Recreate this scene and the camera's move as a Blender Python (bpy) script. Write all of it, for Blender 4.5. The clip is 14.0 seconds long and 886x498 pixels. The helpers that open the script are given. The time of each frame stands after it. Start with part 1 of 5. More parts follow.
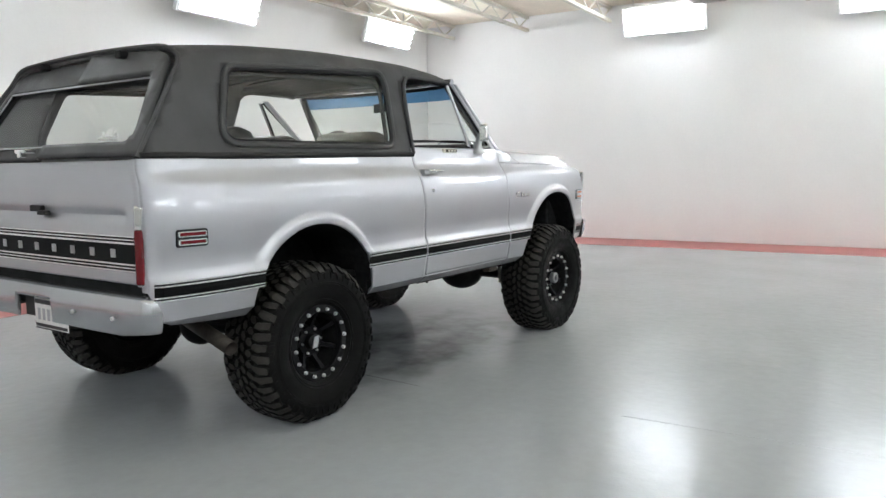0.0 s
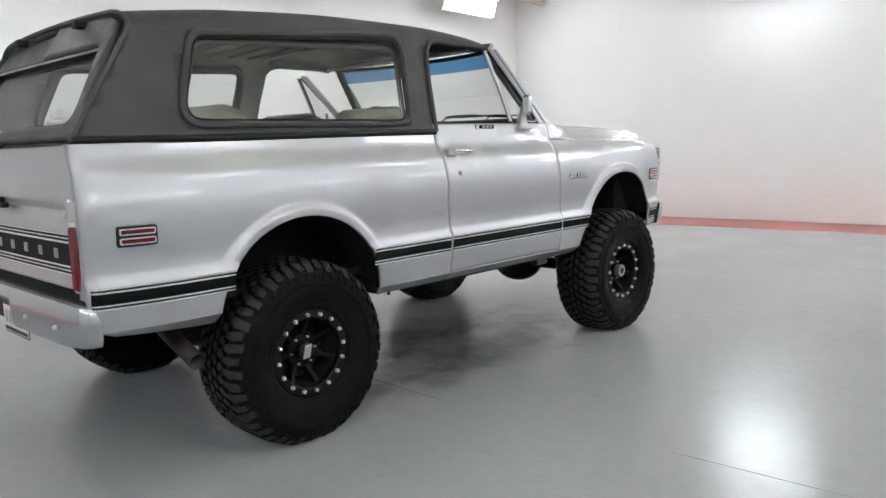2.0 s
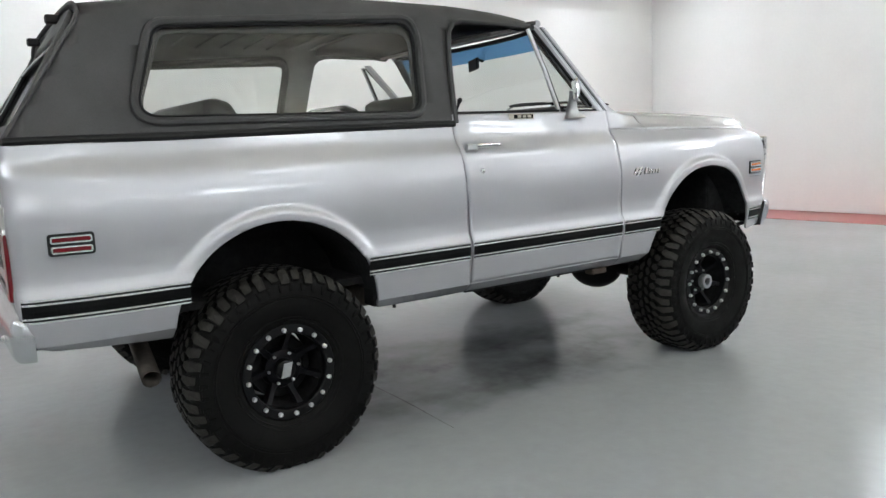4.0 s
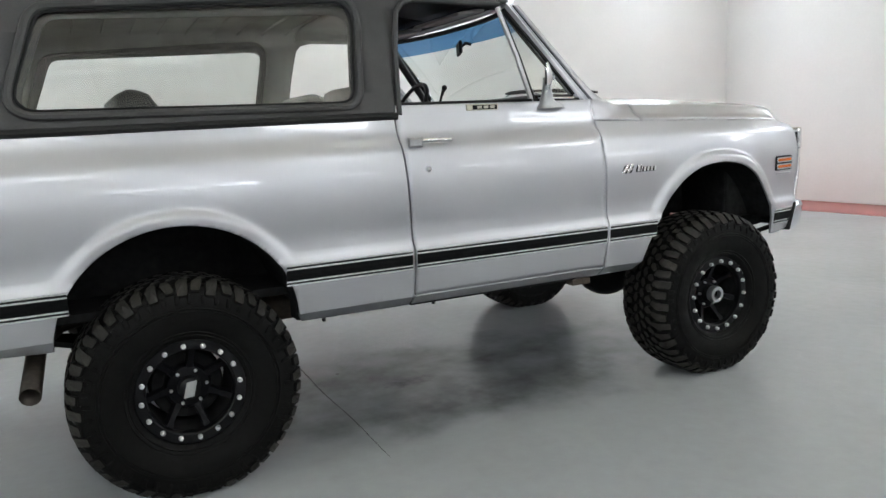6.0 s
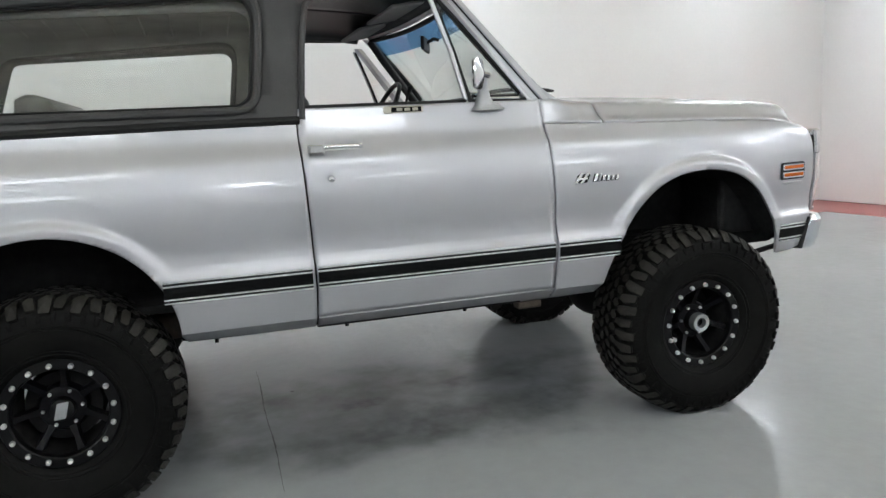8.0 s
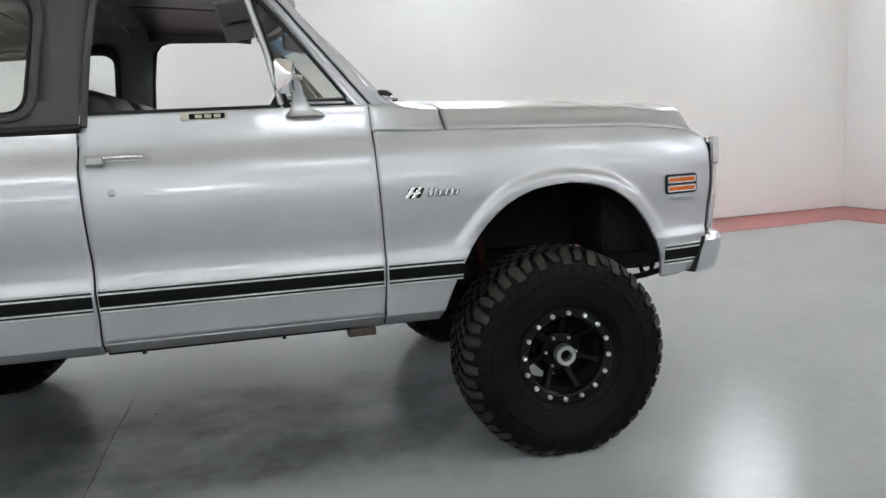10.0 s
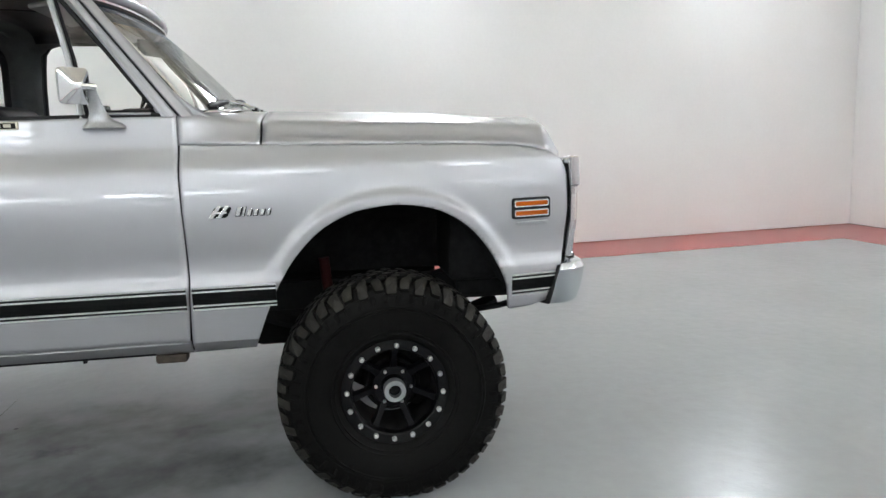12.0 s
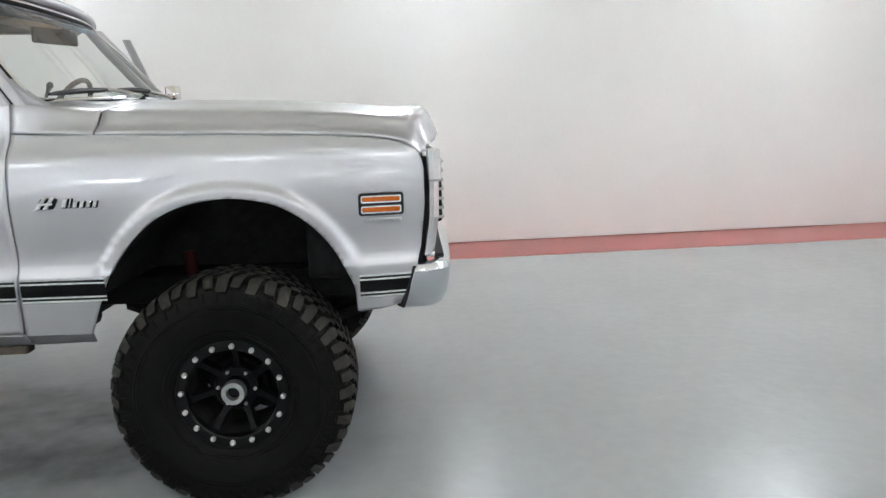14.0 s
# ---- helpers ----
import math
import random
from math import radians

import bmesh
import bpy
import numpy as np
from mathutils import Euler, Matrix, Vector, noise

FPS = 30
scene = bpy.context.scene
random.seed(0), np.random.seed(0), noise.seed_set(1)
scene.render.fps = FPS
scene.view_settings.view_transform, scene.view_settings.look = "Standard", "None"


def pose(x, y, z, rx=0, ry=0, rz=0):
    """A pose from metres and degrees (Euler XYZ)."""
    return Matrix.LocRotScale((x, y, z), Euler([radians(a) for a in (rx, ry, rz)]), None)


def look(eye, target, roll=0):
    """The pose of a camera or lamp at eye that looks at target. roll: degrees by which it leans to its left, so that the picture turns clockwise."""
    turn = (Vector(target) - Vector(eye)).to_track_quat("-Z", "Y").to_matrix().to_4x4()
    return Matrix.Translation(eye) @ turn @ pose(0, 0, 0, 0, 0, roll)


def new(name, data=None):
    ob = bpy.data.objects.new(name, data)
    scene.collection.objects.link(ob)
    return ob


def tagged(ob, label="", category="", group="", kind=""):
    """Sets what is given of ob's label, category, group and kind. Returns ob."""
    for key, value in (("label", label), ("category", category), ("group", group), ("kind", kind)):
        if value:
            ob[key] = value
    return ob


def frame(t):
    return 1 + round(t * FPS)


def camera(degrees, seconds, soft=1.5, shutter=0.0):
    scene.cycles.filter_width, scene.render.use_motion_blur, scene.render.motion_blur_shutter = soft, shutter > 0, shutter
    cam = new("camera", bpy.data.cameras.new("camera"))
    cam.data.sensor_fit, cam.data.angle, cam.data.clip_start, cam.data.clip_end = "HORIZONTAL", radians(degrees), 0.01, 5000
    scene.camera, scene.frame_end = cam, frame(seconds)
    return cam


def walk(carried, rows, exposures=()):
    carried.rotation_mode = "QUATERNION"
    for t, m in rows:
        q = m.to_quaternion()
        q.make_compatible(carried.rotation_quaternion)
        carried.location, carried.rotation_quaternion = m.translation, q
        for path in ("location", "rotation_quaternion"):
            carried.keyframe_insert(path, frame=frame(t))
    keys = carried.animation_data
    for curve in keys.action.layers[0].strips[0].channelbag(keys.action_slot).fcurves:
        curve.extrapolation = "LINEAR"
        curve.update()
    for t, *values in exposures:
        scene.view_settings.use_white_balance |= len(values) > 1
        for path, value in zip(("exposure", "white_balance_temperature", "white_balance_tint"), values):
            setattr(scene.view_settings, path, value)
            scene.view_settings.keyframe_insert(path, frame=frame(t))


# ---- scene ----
cam = camera(61.0, 14.0)
PATH = [
    (0, (-2.771, -3.742, 1.323), (-1.15, -2.591, 1.101), -0.8),
    (0.5, (-2.586, -3.681, 1.327), (-0.985, -2.506, 1.091), -1.1),
    (1, (-2.351, -3.75, 1.34), (-0.819, -2.489, 1.09), -1.2),
    (1.5, (-2.148, -3.791, 1.303), (-0.681, -2.454, 1.058), -1.9),
    (2, (-1.959, -3.718, 1.335), (-0.535, -2.342, 1.054), -1.7),
    (2.5, (-1.767, -3.712, 1.331), (-0.403, -2.278, 1.039), -2.1),
    (3, (-1.531, -3.804, 1.331), (-0.266, -2.283, 1.039), -2.3),
    (5.5, (-0.537, -3.829, 1.331), (0.389, -2.084, 1.018), -2.7),
    (6, (-0.331, -3.81, 1.346), (0.544, -2.041, 1.021), -2.6),
    (6.5, (-0.091, -3.849, 1.327), (0.69, -2.035, 1.012), -2.9),
    (7, (0.119, -3.834, 1.336), (0.824, -1.99, 1.016), -3.0),
    (9.5, (1.282, -3.764, 1.325), (1.755, -1.845, 1.023), -2.8),
    (10, (1.535, -3.736, 1.323), (1.975, -1.81, 1.012), -2.9),
    (10.5, (1.759, -3.728, 1.339), (2.174, -1.798, 1.019), -2.6),
    (11, (1.957, -3.704, 1.329), (2.36, -1.769, 1.02), -2.3),
    (11.5, (2.146, -3.664, 1.342), (2.537, -1.727, 1.033), -2.0),
    (12, (2.399, -3.673, 1.346), (2.72, -1.723, 1.042), -1.8),
    (12.5, (2.624, -3.663, 1.345), (2.896, -1.706, 1.033), -2.0),
    (13, (2.827, -3.63, 1.326), (3.067, -1.67, 1.01), -2.3),
    (13.5, (3.015, -3.598, 1.335), (3.219, -1.635, 1.009), -2.1),
    (14, (3.306, -3.574, 1.337), (3.378, -1.603, 1.003), -1.6),
]
EXPOSURES = [(0, 0.60), (3, 0.60), (6.5, 0.56), (9.5, 0.54), (12, 0.60), (14, 0.66)]
walk(cam, [(t, look(eye, target, roll)) for t, eye, target, roll in PATH], EXPOSURES)

# ---- light ----
world = bpy.data.worlds.new("world")
scene.world = world
world.use_nodes = True
world.node_tree.nodes["Background"].inputs[0].default_value = (0.9, 0.95, 1.0, 1)
world.node_tree.nodes["Background"].inputs[1].default_value = 0.02
LAMP_POWER = 21.5


# ---- materials ----
def material(name, base, rough=0.5, metal=0.0, grain=0.0, grain_scale=40.0, stain=0.0, stain_scale=3.0, bump=0.0, bump_scale=60.0,
             coat=0.0, rough_var=0.0, transmission=0.0, ior=1.45, emission=0.0, emit=(1, 1, 1), coat_rough=0.03, spec=0.5):
    m = bpy.data.materials.new(name)
    m.use_nodes = True
    t = m.node_tree
    n, l = t.nodes, t.links
    b = n["Principled BSDF"]
    b.inputs["Roughness"].default_value = rough
    b.inputs["Metallic"].default_value = metal
    b.inputs["Coat Weight"].default_value = coat
    b.inputs["Coat Roughness"].default_value = coat_rough
    b.inputs["Transmission Weight"].default_value = transmission
    b.inputs["IOR"].default_value = ior
    b.inputs["Specular IOR Level"].default_value = spec
    b.inputs["Base Color"].default_value = (*base, 1)
    if emission:
        b.inputs["Emission Color"].default_value = (*emit, 1)
        b.inputs["Emission Strength"].default_value = emission
    co = n.new("ShaderNodeTexCoord")

    def tex(scale, detail, rough_=0.55):
        x = n.new("ShaderNodeTexNoise")
        x.inputs["Scale"].default_value, x.inputs["Detail"].default_value, x.inputs["Roughness"].default_value = scale, detail, rough_
        l.new(co.outputs["Object"], x.inputs["Vector"])
        return x.outputs["Fac"]

    def ramp(fac, lo, hi):
        x = n.new("ShaderNodeMapRange")
        x.inputs[1].default_value, x.inputs[2].default_value = 0.3, 0.7
        x.inputs[3].default_value, x.inputs[4].default_value = lo, hi
        l.new(fac, x.inputs[0])
        return x.outputs[0]

    if grain or stain:
        f1 = ramp(tex(grain_scale, 3), 1 - grain, 1 + grain)
        f2 = ramp(tex(stain_scale, 5), 1 - stain, 1 + stain)
        mul = n.new("ShaderNodeMath")
        mul.operation = "MULTIPLY"
        l.new(f1, mul.inputs[0]), l.new(f2, mul.inputs[1])
        vm = n.new("ShaderNodeVectorMath")
        vm.operation = "SCALE"
        vm.inputs[0].default_value = base
        l.new(mul.outputs[0], vm.inputs["Scale"])
        l.new(vm.outputs[0], b.inputs["Base Color"])
    if rough_var:
        l.new(ramp(tex(stain_scale * 2.3, 4), max(0.0, rough - rough_var), rough + rough_var), b.inputs["Roughness"])
    if bump:
        bp = n.new("ShaderNodeBump")
        bp.inputs["Strength"].default_value, bp.inputs["Distance"].default_value = bump, 0.01
        l.new(tex(bump_scale, 4), bp.inputs["Height"])
        l.new(bp.outputs[0], b.inputs["Normal"])
    return m


PAINT = material("silver_paint", (0.430, 0.433, 0.458), 0.41, 0.68, grain=0.025, grain_scale=900, stain=0.02, coat=0.7, coat_rough=0.03)
PAINT_DULL = material("silver_paint_aged", (0.40, 0.415, 0.44), 0.36, 0.6, grain=0.05, grain_scale=60, stain=0.08, stain_scale=6, coat=0.4, rough_var=0.06)
CHROME = material("chrome", (0.78, 0.79, 0.80), 0.08, 1.0, stain=0.04, stain_scale=20, rough_var=0.03)
TRIM = material("bright_trim", (0.80, 0.81, 0.82), 0.2, 0.9, stain=0.04, stain_scale=30)
BLACK_TRIM = material("black_trim", (0.0055, 0.006, 0.006), 0.5, grain=0.15, grain_scale=120, stain=0.1, spec=0.1)
VINYL = material("black_hardtop", (0.047, 0.0465, 0.0465), 0.62, grain=0.14, grain_scale=260, stain=0.2, stain_scale=3.5, bump=0.12, bump_scale=420, rough_var=0.08)
LINER = material("grey_headliner", (0.265, 0.265, 0.252), 0.7, grain=0.1, grain_scale=150, stain=0.25, stain_scale=5)
RUBBER = material("black_rubber", (0.010, 0.010, 0.010), 0.55, grain=0.2, grain_scale=80, stain=0.1, spec=0.3)
TYRE = material("tyre_rubber", (0.0046, 0.0045, 0.0041), 0.56, grain=0.25, grain_scale=60, stain=0.35, stain_scale=6, bump=0.12, bump_scale=200, spec=0.12, rough_var=0.12)
LUGTOP = material("worn_tread_rubber", (0.0190, 0.0178, 0.0140), 0.7, grain=0.25, grain_scale=50, stain=0.3, stain_scale=9, bump=0.2, bump_scale=160)
RIM = material("satin_black_alloy", (0.005, 0.005, 0.0055), 0.35, 0.0, grain=0.1, grain_scale=90, spec=0.22)
SPOKE = material("charcoal_alloy", (0.004, 0.004, 0.005), 0.4, 0.0, grain=0.1, grain_scale=90, spec=0.14)
BOLT = material("zinc_bolt", (0.62, 0.62, 0.61), 0.32, 0.3, grain=0.08, grain_scale=200)
UNDER = material("underbody_black", (0.014, 0.014, 0.014), 0.85, grain=0.3, grain_scale=30, stain=0.3, stain_scale=5, spec=0.08)
FRAME = material("chassis_black", (0.009, 0.009, 0.009), 0.6, grain=0.25, grain_scale=40, stain=0.2, spec=0.2)
STEEL = material("exhaust_steel", (0.045, 0.038, 0.032), 0.5, 0.6, grain=0.2, grain_scale=40, stain=0.3, stain_scale=8)
RUST = material("weathered_steel", (0.065, 0.050, 0.038), 0.7, 0.2, grain=0.3, grain_scale=30, stain=0.3, stain_scale=9)
PALE_STEEL = material("pale_weathered_steel", (0.30, 0.285, 0.25), 0.6, 0.3, grain=0.2, grain_scale=60, stain=0.3, stain_scale=20)
RED_SHOCK = material("red_shock_paint", (0.030, 0.005, 0.005), 0.6, grain=0.1, spec=0.1)
RED_LENS = material("red_lens", (0.14, 0.006, 0.010), 0.16, grain=0.12, grain_scale=300, coat=0.5)
AMBER = material("amber_lens", (0.50, 0.11, 0.010), 0.18, grain=0.1, grain_scale=300, coat=0.5)
WHITE_LENS = material("white_lens", (0.62, 0.62, 0.58), 0.15, grain=0.08, grain_scale=300, coat=0.5)
REVERSE_LENS = material("frosted_lens", (0.42, 0.42, 0.39), 0.3, grain=0.1, grain_scale=300, coat=0.3)
SEAT = material("black_seat_vinyl", (0.014, 0.014, 0.015), 0.42, grain=0.15, grain_scale=200, stain=0.1, bump=0.1, bump_scale=300)
PLATE = material("plate_white", (0.72, 0.72, 0.70), 0.4, grain=0.05, stain=0.05)
PLATE_INK = material("plate_ink", (0.02, 0.02, 0.02), 0.5)
BADGE_GOLD = material("pale_gold_badge", (0.50, 0.475, 0.40), 0.35, 0.5, grain=0.06)
MIRROR = material("mirror_glass", (0.85, 0.86, 0.87), 0.02, 1.0)
ALU = material("cast_aluminium", (0.46, 0.47, 0.48), 0.35, 0.85, grain=0.08, grain_scale=150)
VISOR = material("grey_visor", (0.50, 0.47, 0.455), 0.7, grain=0.08, stain=0.06)


def glass(name, tint, power=5.0, edge=0.42, face=0.10):
    m = bpy.data.materials.new(name)
    m.use_nodes = True
    n, l = m.node_tree.nodes, m.node_tree.links
    n.remove(n["Principled BSDF"])
    tr, gl, mix, lw, pw, ml = (n.new(k) for k in ("ShaderNodeBsdfTransparent", "ShaderNodeBsdfGlossy", "ShaderNodeMixShader", "ShaderNodeLayerWeight", "ShaderNodeMath", "ShaderNodeMath"))
    tr.inputs[0].default_value = (*tint, 1)
    gl.inputs["Roughness"].default_value = 0.03
    lw.inputs[0].default_value = 0.5
    pw.operation, ml.operation = "POWER", "MULTIPLY_ADD"
    pw.inputs[1].default_value = power
    ml.inputs[1].default_value, ml.inputs[2].default_value = edge, face
    l.new(lw.outputs["Facing"], pw.inputs[0]), l.new(pw.outputs[0], ml.inputs[0])
    l.new(ml.outputs[0], mix.inputs[0]), l.new(tr.outputs[0], mix.inputs[1]), l.new(gl.outputs[0], mix.inputs[2])
    l.new(mix.outputs[0], n["Material Output"].inputs[0])
    return m


GLASS = glass("clear_glass", (0.93, 0.95, 0.935), 5.0, 0.42, 0.10)
GLASS_SCREEN = glass("windscreen_glass", (0.84, 0.88, 0.86), 2.6, 0.50, 0.11)
GLASS_BAND = glass("blue_tint_band", (0.10, 0.25, 0.45), 3.2, 0.62, 0.06)
BUMPER_REAR = material("rear_bumper_silver", (0.47, 0.485, 0.505), 0.20, 0.88, grain=0.03, grain_scale=200, stain=0.05, stain_scale=4)
GRILLE_CHROME = material("grille_chrome", (0.74, 0.75, 0.77), 0.2, 0.95, stain=0.05, stain_scale=20)
BUMPER = material("bumper_chrome", (0.60, 0.63, 0.675), 0.17, 0.96, stain=0.08, stain_scale=9, rough_var=0.05)


# ---- mesh tools ----
def part(name, bm, mat, parent=None, label="", smooth=True, solid=0.0, bevel=0.0, offset=-1.0, angle=40):
    me = bpy.data.meshes.new(name)
    bm.to_mesh(me)
    bm.free()
    for k in (mat if isinstance(mat, (list, tuple)) else [mat]):
        me.materials.append(k)
    if smooth:
        for p in me.polygons:
            p.use_smooth = True
        me.set_sharp_from_angle(angle=radians(angle))
    ob = new(name, me)
    ob.parent = parent
    if label:
        ob["label"] = label
    if solid:
        md = ob.modifiers.new("thick", "SOLIDIFY")
        md.thickness, md.offset = solid, offset
    if bevel:
        md = ob.modifiers.new("bevel", "BEVEL")
        md.width, md.segments, md.limit_method, md.angle_limit = bevel, 2, "ANGLE", radians(35)
    return ob


def flipped(bm):
    """A copy of a mesh, mirrored to the other flank of the vehicle."""
    b = bm.copy()
    for v in b.verts:
        v.co.y = -v.co.y
    bmesh.ops.reverse_faces(b, faces=b.faces)
    return b


def pair(name, bm, mat, parent, label="", **k):
    b2 = flipped(bm)
    return part(name, bm, mat, parent, label, **k), part(name, b2, mat, parent, label, **k)


def box(x0, x1, y0, y1, z0, z1, bm=None, r=0.0):
    b = bmesh.new()
    bmesh.ops.create_cube(b, size=1)
    for v in b.verts:
        v.co = Vector(((x0 + x1) / 2 + v.co.x * (x1 - x0), (y0 + y1) / 2 + v.co.y * (y1 - y0), (z0 + z1) / 2 + v.co.z * (z1 - z0)))
    if r:
        bmesh.ops.bevel(b, geom=b.edges[:], offset=r, segments=2, affect="EDGES", profile=0.5)
    return join(bm, b)


def slab(x0, x1, z0, z1, y0, y1, r, taper=0.0):
    """A plate in the x-z plane with rounded corners; taper narrows its outer face."""
    b = bmesh.new()
    rings = []
    for y, d in ((y0, 0.0), (y0 + (y1 - y0) * 0.6, 0.0), (y1, taper)):
        rings.append([b.verts.new((px, y, pz)) for px, pz in rounded([(x0 + d, z0 + d), (x1 - d, z0 + d), (x1 - d, z1 - d), (x0 + d, z1 - d)], max(r - d * 0.5, 0.001), 4)])
    for p, q in zip(rings, rings[1:]):
        for k in range(len(p)):
            b.faces.new((p[k], p[(k + 1) % len(p)], q[(k + 1) % len(p)], q[k]))
    b.faces.new(rings[0]), b.faces.new(rings[-1][::-1])
    return b


def join(a, b):
    if a is None:
        return b
    me = bpy.data.meshes.new("tmp")
    b.to_mesh(me)
    b.free()
    a.from_mesh(me)
    bpy.data.meshes.remove(me)
    return a


def tube(pts, r, closed=False, segs=8, bm=None, cap=True):
    """A round bar along points; r may be a list."""
    b = bmesh.new()
    pts = [Vector(p) for p in pts]
    n = len(pts)
    rings, up = [], None
    for i, p in enumerate(pts):
        d = (pts[(i + 1) % n] if closed or i < n - 1 else p) - (pts[i - 1] if closed or i > 0 else p)
        d.normalize()
        if up is None:
            up = Vector((0, 0, 1)) if abs(d.z) < 0.9 else Vector((1, 0, 0))
        s = d.cross(up).normalized()
        up = s.cross(d).normalized()
        rr = r[i] if isinstance(r, (list, tuple)) else r
        rings.append([b.verts.new(p + rr * (math.cos(2 * math.pi * k / segs) * s + math.sin(2 * math.pi * k / segs) * up)) for k in range(segs)])
    for i in range(n if closed else n - 1):
        a, c = rings[i], rings[(i + 1) % n]
        for k in range(segs):
            b.faces.new((a[k], a[(k + 1) % segs], c[(k + 1) % segs], c[k]))
    if not closed and cap:
        b.faces.new(rings[0][::-1]), b.faces.new(rings[-1])
    bmesh.ops.recalc_face_normals(b, faces=b.faces)
    return join(bm, b)


def lathe(profile, segs=64, centre=(0, 0, 0), bm=None, closed=False):
    """Turns (radius, y) pairs round the y axis through centre."""
    b = bmesh.new()
    rings = [[b.verts.new((centre[0] + r * math.cos(2 * math.pi * k / segs), centre[1] + y, centre[2] + r * math.sin(2 * math.pi * k / segs))) for k in range(segs)] for r, y in profile]
    m = len(rings)
    for i in range(m if closed else m - 1):
        a, c = rings[i], rings[(i + 1) % m]
        for k in range(segs):
            b.faces.new((a[k], a[(k + 1) % segs], c[(k + 1) % segs], c[k]))
    bmesh.ops.recalc_face_normals(b, faces=b.faces)
    return join(bm, b)


def rounded(corners, radius, steps=6):
    """A polygon with rounded corners, as a list of points."""
    out, n = [], len(corners)
    for i in range(n):
        p, a, c = Vector(corners[i]), Vector(corners[i - 1]), Vector(corners[(i + 1) % n])
        r = radius[i] if isinstance(radius, (list, tuple)) else radius
        u, w = (a - p).normalized(), (c - p).normalized()
        half = math.acos(max(-1, min(1, u.dot(w)))) / 2
        d = min(r / math.tan(half), 0.49 * (a - p).length, 0.49 * (c - p).length)
        for k in range(steps + 1):
            f = k / steps
            out.append(tuple((1 - f) ** 2 * (p + u * d) + 2 * f * (1 - f) * p + f * f * (p + w * d)))
    return out


def split_loop(loop, xm):
    """The parts of a closed loop left and right of x = xm, each as a chain from its upper to its lower crossing."""
    pts, n = [], len(loop)
    for i in range(n):
        a, c = loop[i], loop[(i + 1) % n]
        pts.append(a)
        if (a[0] - xm) * (c[0] - xm) < 0:
            f = (xm - a[0]) / (c[0] - a[0])
            pts.append((xm, a[1] + f * (c[1] - a[1])))
    cross = [i for i, p in enumerate(pts) if abs(p[0] - xm) < 1e-9]
    top, low = sorted(cross, key=lambda i: -pts[i][1])
    m = len(pts)
    one = [pts[(top + k) % m] for k in range((low - top) % m + 1)]
    two = [pts[(top - k) % m] for k in range((top - low) % m + 1)]
    left, right = (one, two) if sum(p[0] for p in one) / len(one) < xm else (two, one)
    return left, right


def sheet(polys, us, vs, fn, out):
    """Flat outlines in (u, v), cut into a grid, then bent by fn into space. out: the way that the outside looks."""
    b = bmesh.new()
    for poly in polys:
        b.faces.new([b.verts.new((p[0], p[1], 0)) for p in poly])
    for axis, cuts in ((0, us), (1, vs)):
        no = Vector((1, 0, 0)) if axis == 0 else Vector((0, 1, 0))
        for c in cuts:
            bmesh.ops.bisect_plane(b, geom=b.verts[:] + b.edges[:] + b.faces[:], dist=1e-5, plane_co=no * c, plane_no=no)
    bmesh.ops.remove_doubles(b, verts=b.verts[:], dist=2e-4)
    for v in b.verts:
        v.co = Vector(fn(v.co.x, v.co.y))
    b.normal_update()
    if sum((f.normal.dot(Vector(out)) * f.calc_area() for f in b.faces)) < 0:
        bmesh.ops.reverse_faces(b, faces=b.faces)
    b.normal_update()
    return b


def steps(a, b, d):
    return list(np.arange(a, b, d))


def pchip(xs, ys):
    """A smooth curve through points, with no overshoot."""
    xs, ys = np.array(xs, float), np.array(ys, float)
    h, d = np.diff(xs), np.diff(ys) / np.diff(xs)
    m = np.r_[d[0], [0 if a * c <= 0 else 2 * a * c / (a + c) for a, c in zip(d[:-1], d[1:])], d[-1]]

    def at(x):
        i = int(min(max(np.searchsorted(xs, x) - 1, 0), len(h) - 1))
        t = min(max((x - xs[i]) / h[i], 0.0), 1.0)
        return float((2 * t**3 - 3 * t**2 + 1) * ys[i] + (t**3 - 2 * t**2 + t) * h[i] * m[i] + (3 * t**2 - 2 * t**3) * ys[i + 1] + (t**3 - t**2) * h[i] * m[i + 1])
    return at


def smooth01(t):
    t = min(max(t, 0.0), 1.0)
    return t * t * (3 - 2 * t)


# ---- the room ----
A = radians(4.8)
E1, E2 = Vector((math.cos(A), math.sin(A), 0)), Vector((-math.sin(A), math.cos(A), 0))
ROOM = Matrix.Rotation(A, 4, "Z")
U0, U1, V0, V1, CEIL = -9.0, 9.66, -11.0, 4.33, 3.95

WALL = material("white_wall_paint", (0.84, 0.84, 0.83), 0.75, grain=0.012, grain_scale=30, stain=0.03, stain_scale=0.6, bump=0.05, bump_scale=120)
CEILING = material("cream_ceiling_paint", (0.87, 0.815, 0.69), 0.75, grain=0.05, grain_scale=20, stain=0.08, stain_scale=1.5)
JOIST = material("cream_steel_paint", (0.70, 0.67, 0.58), 0.55, grain=0.05, grain_scale=30, stain=0.08)
TUBE = material("lit_fluorescent_tube", (0.9, 0.9, 0.9), 0.4, emission=LAMP_POWER, emit=(0.888, 0.950, 1.030))
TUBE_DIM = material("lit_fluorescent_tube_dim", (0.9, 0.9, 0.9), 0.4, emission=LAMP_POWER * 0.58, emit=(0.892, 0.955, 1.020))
REFLECTOR = material("lamp_reflector", (0.82, 0.82, 0.82), 0.3, 0.3, grain=0.03)
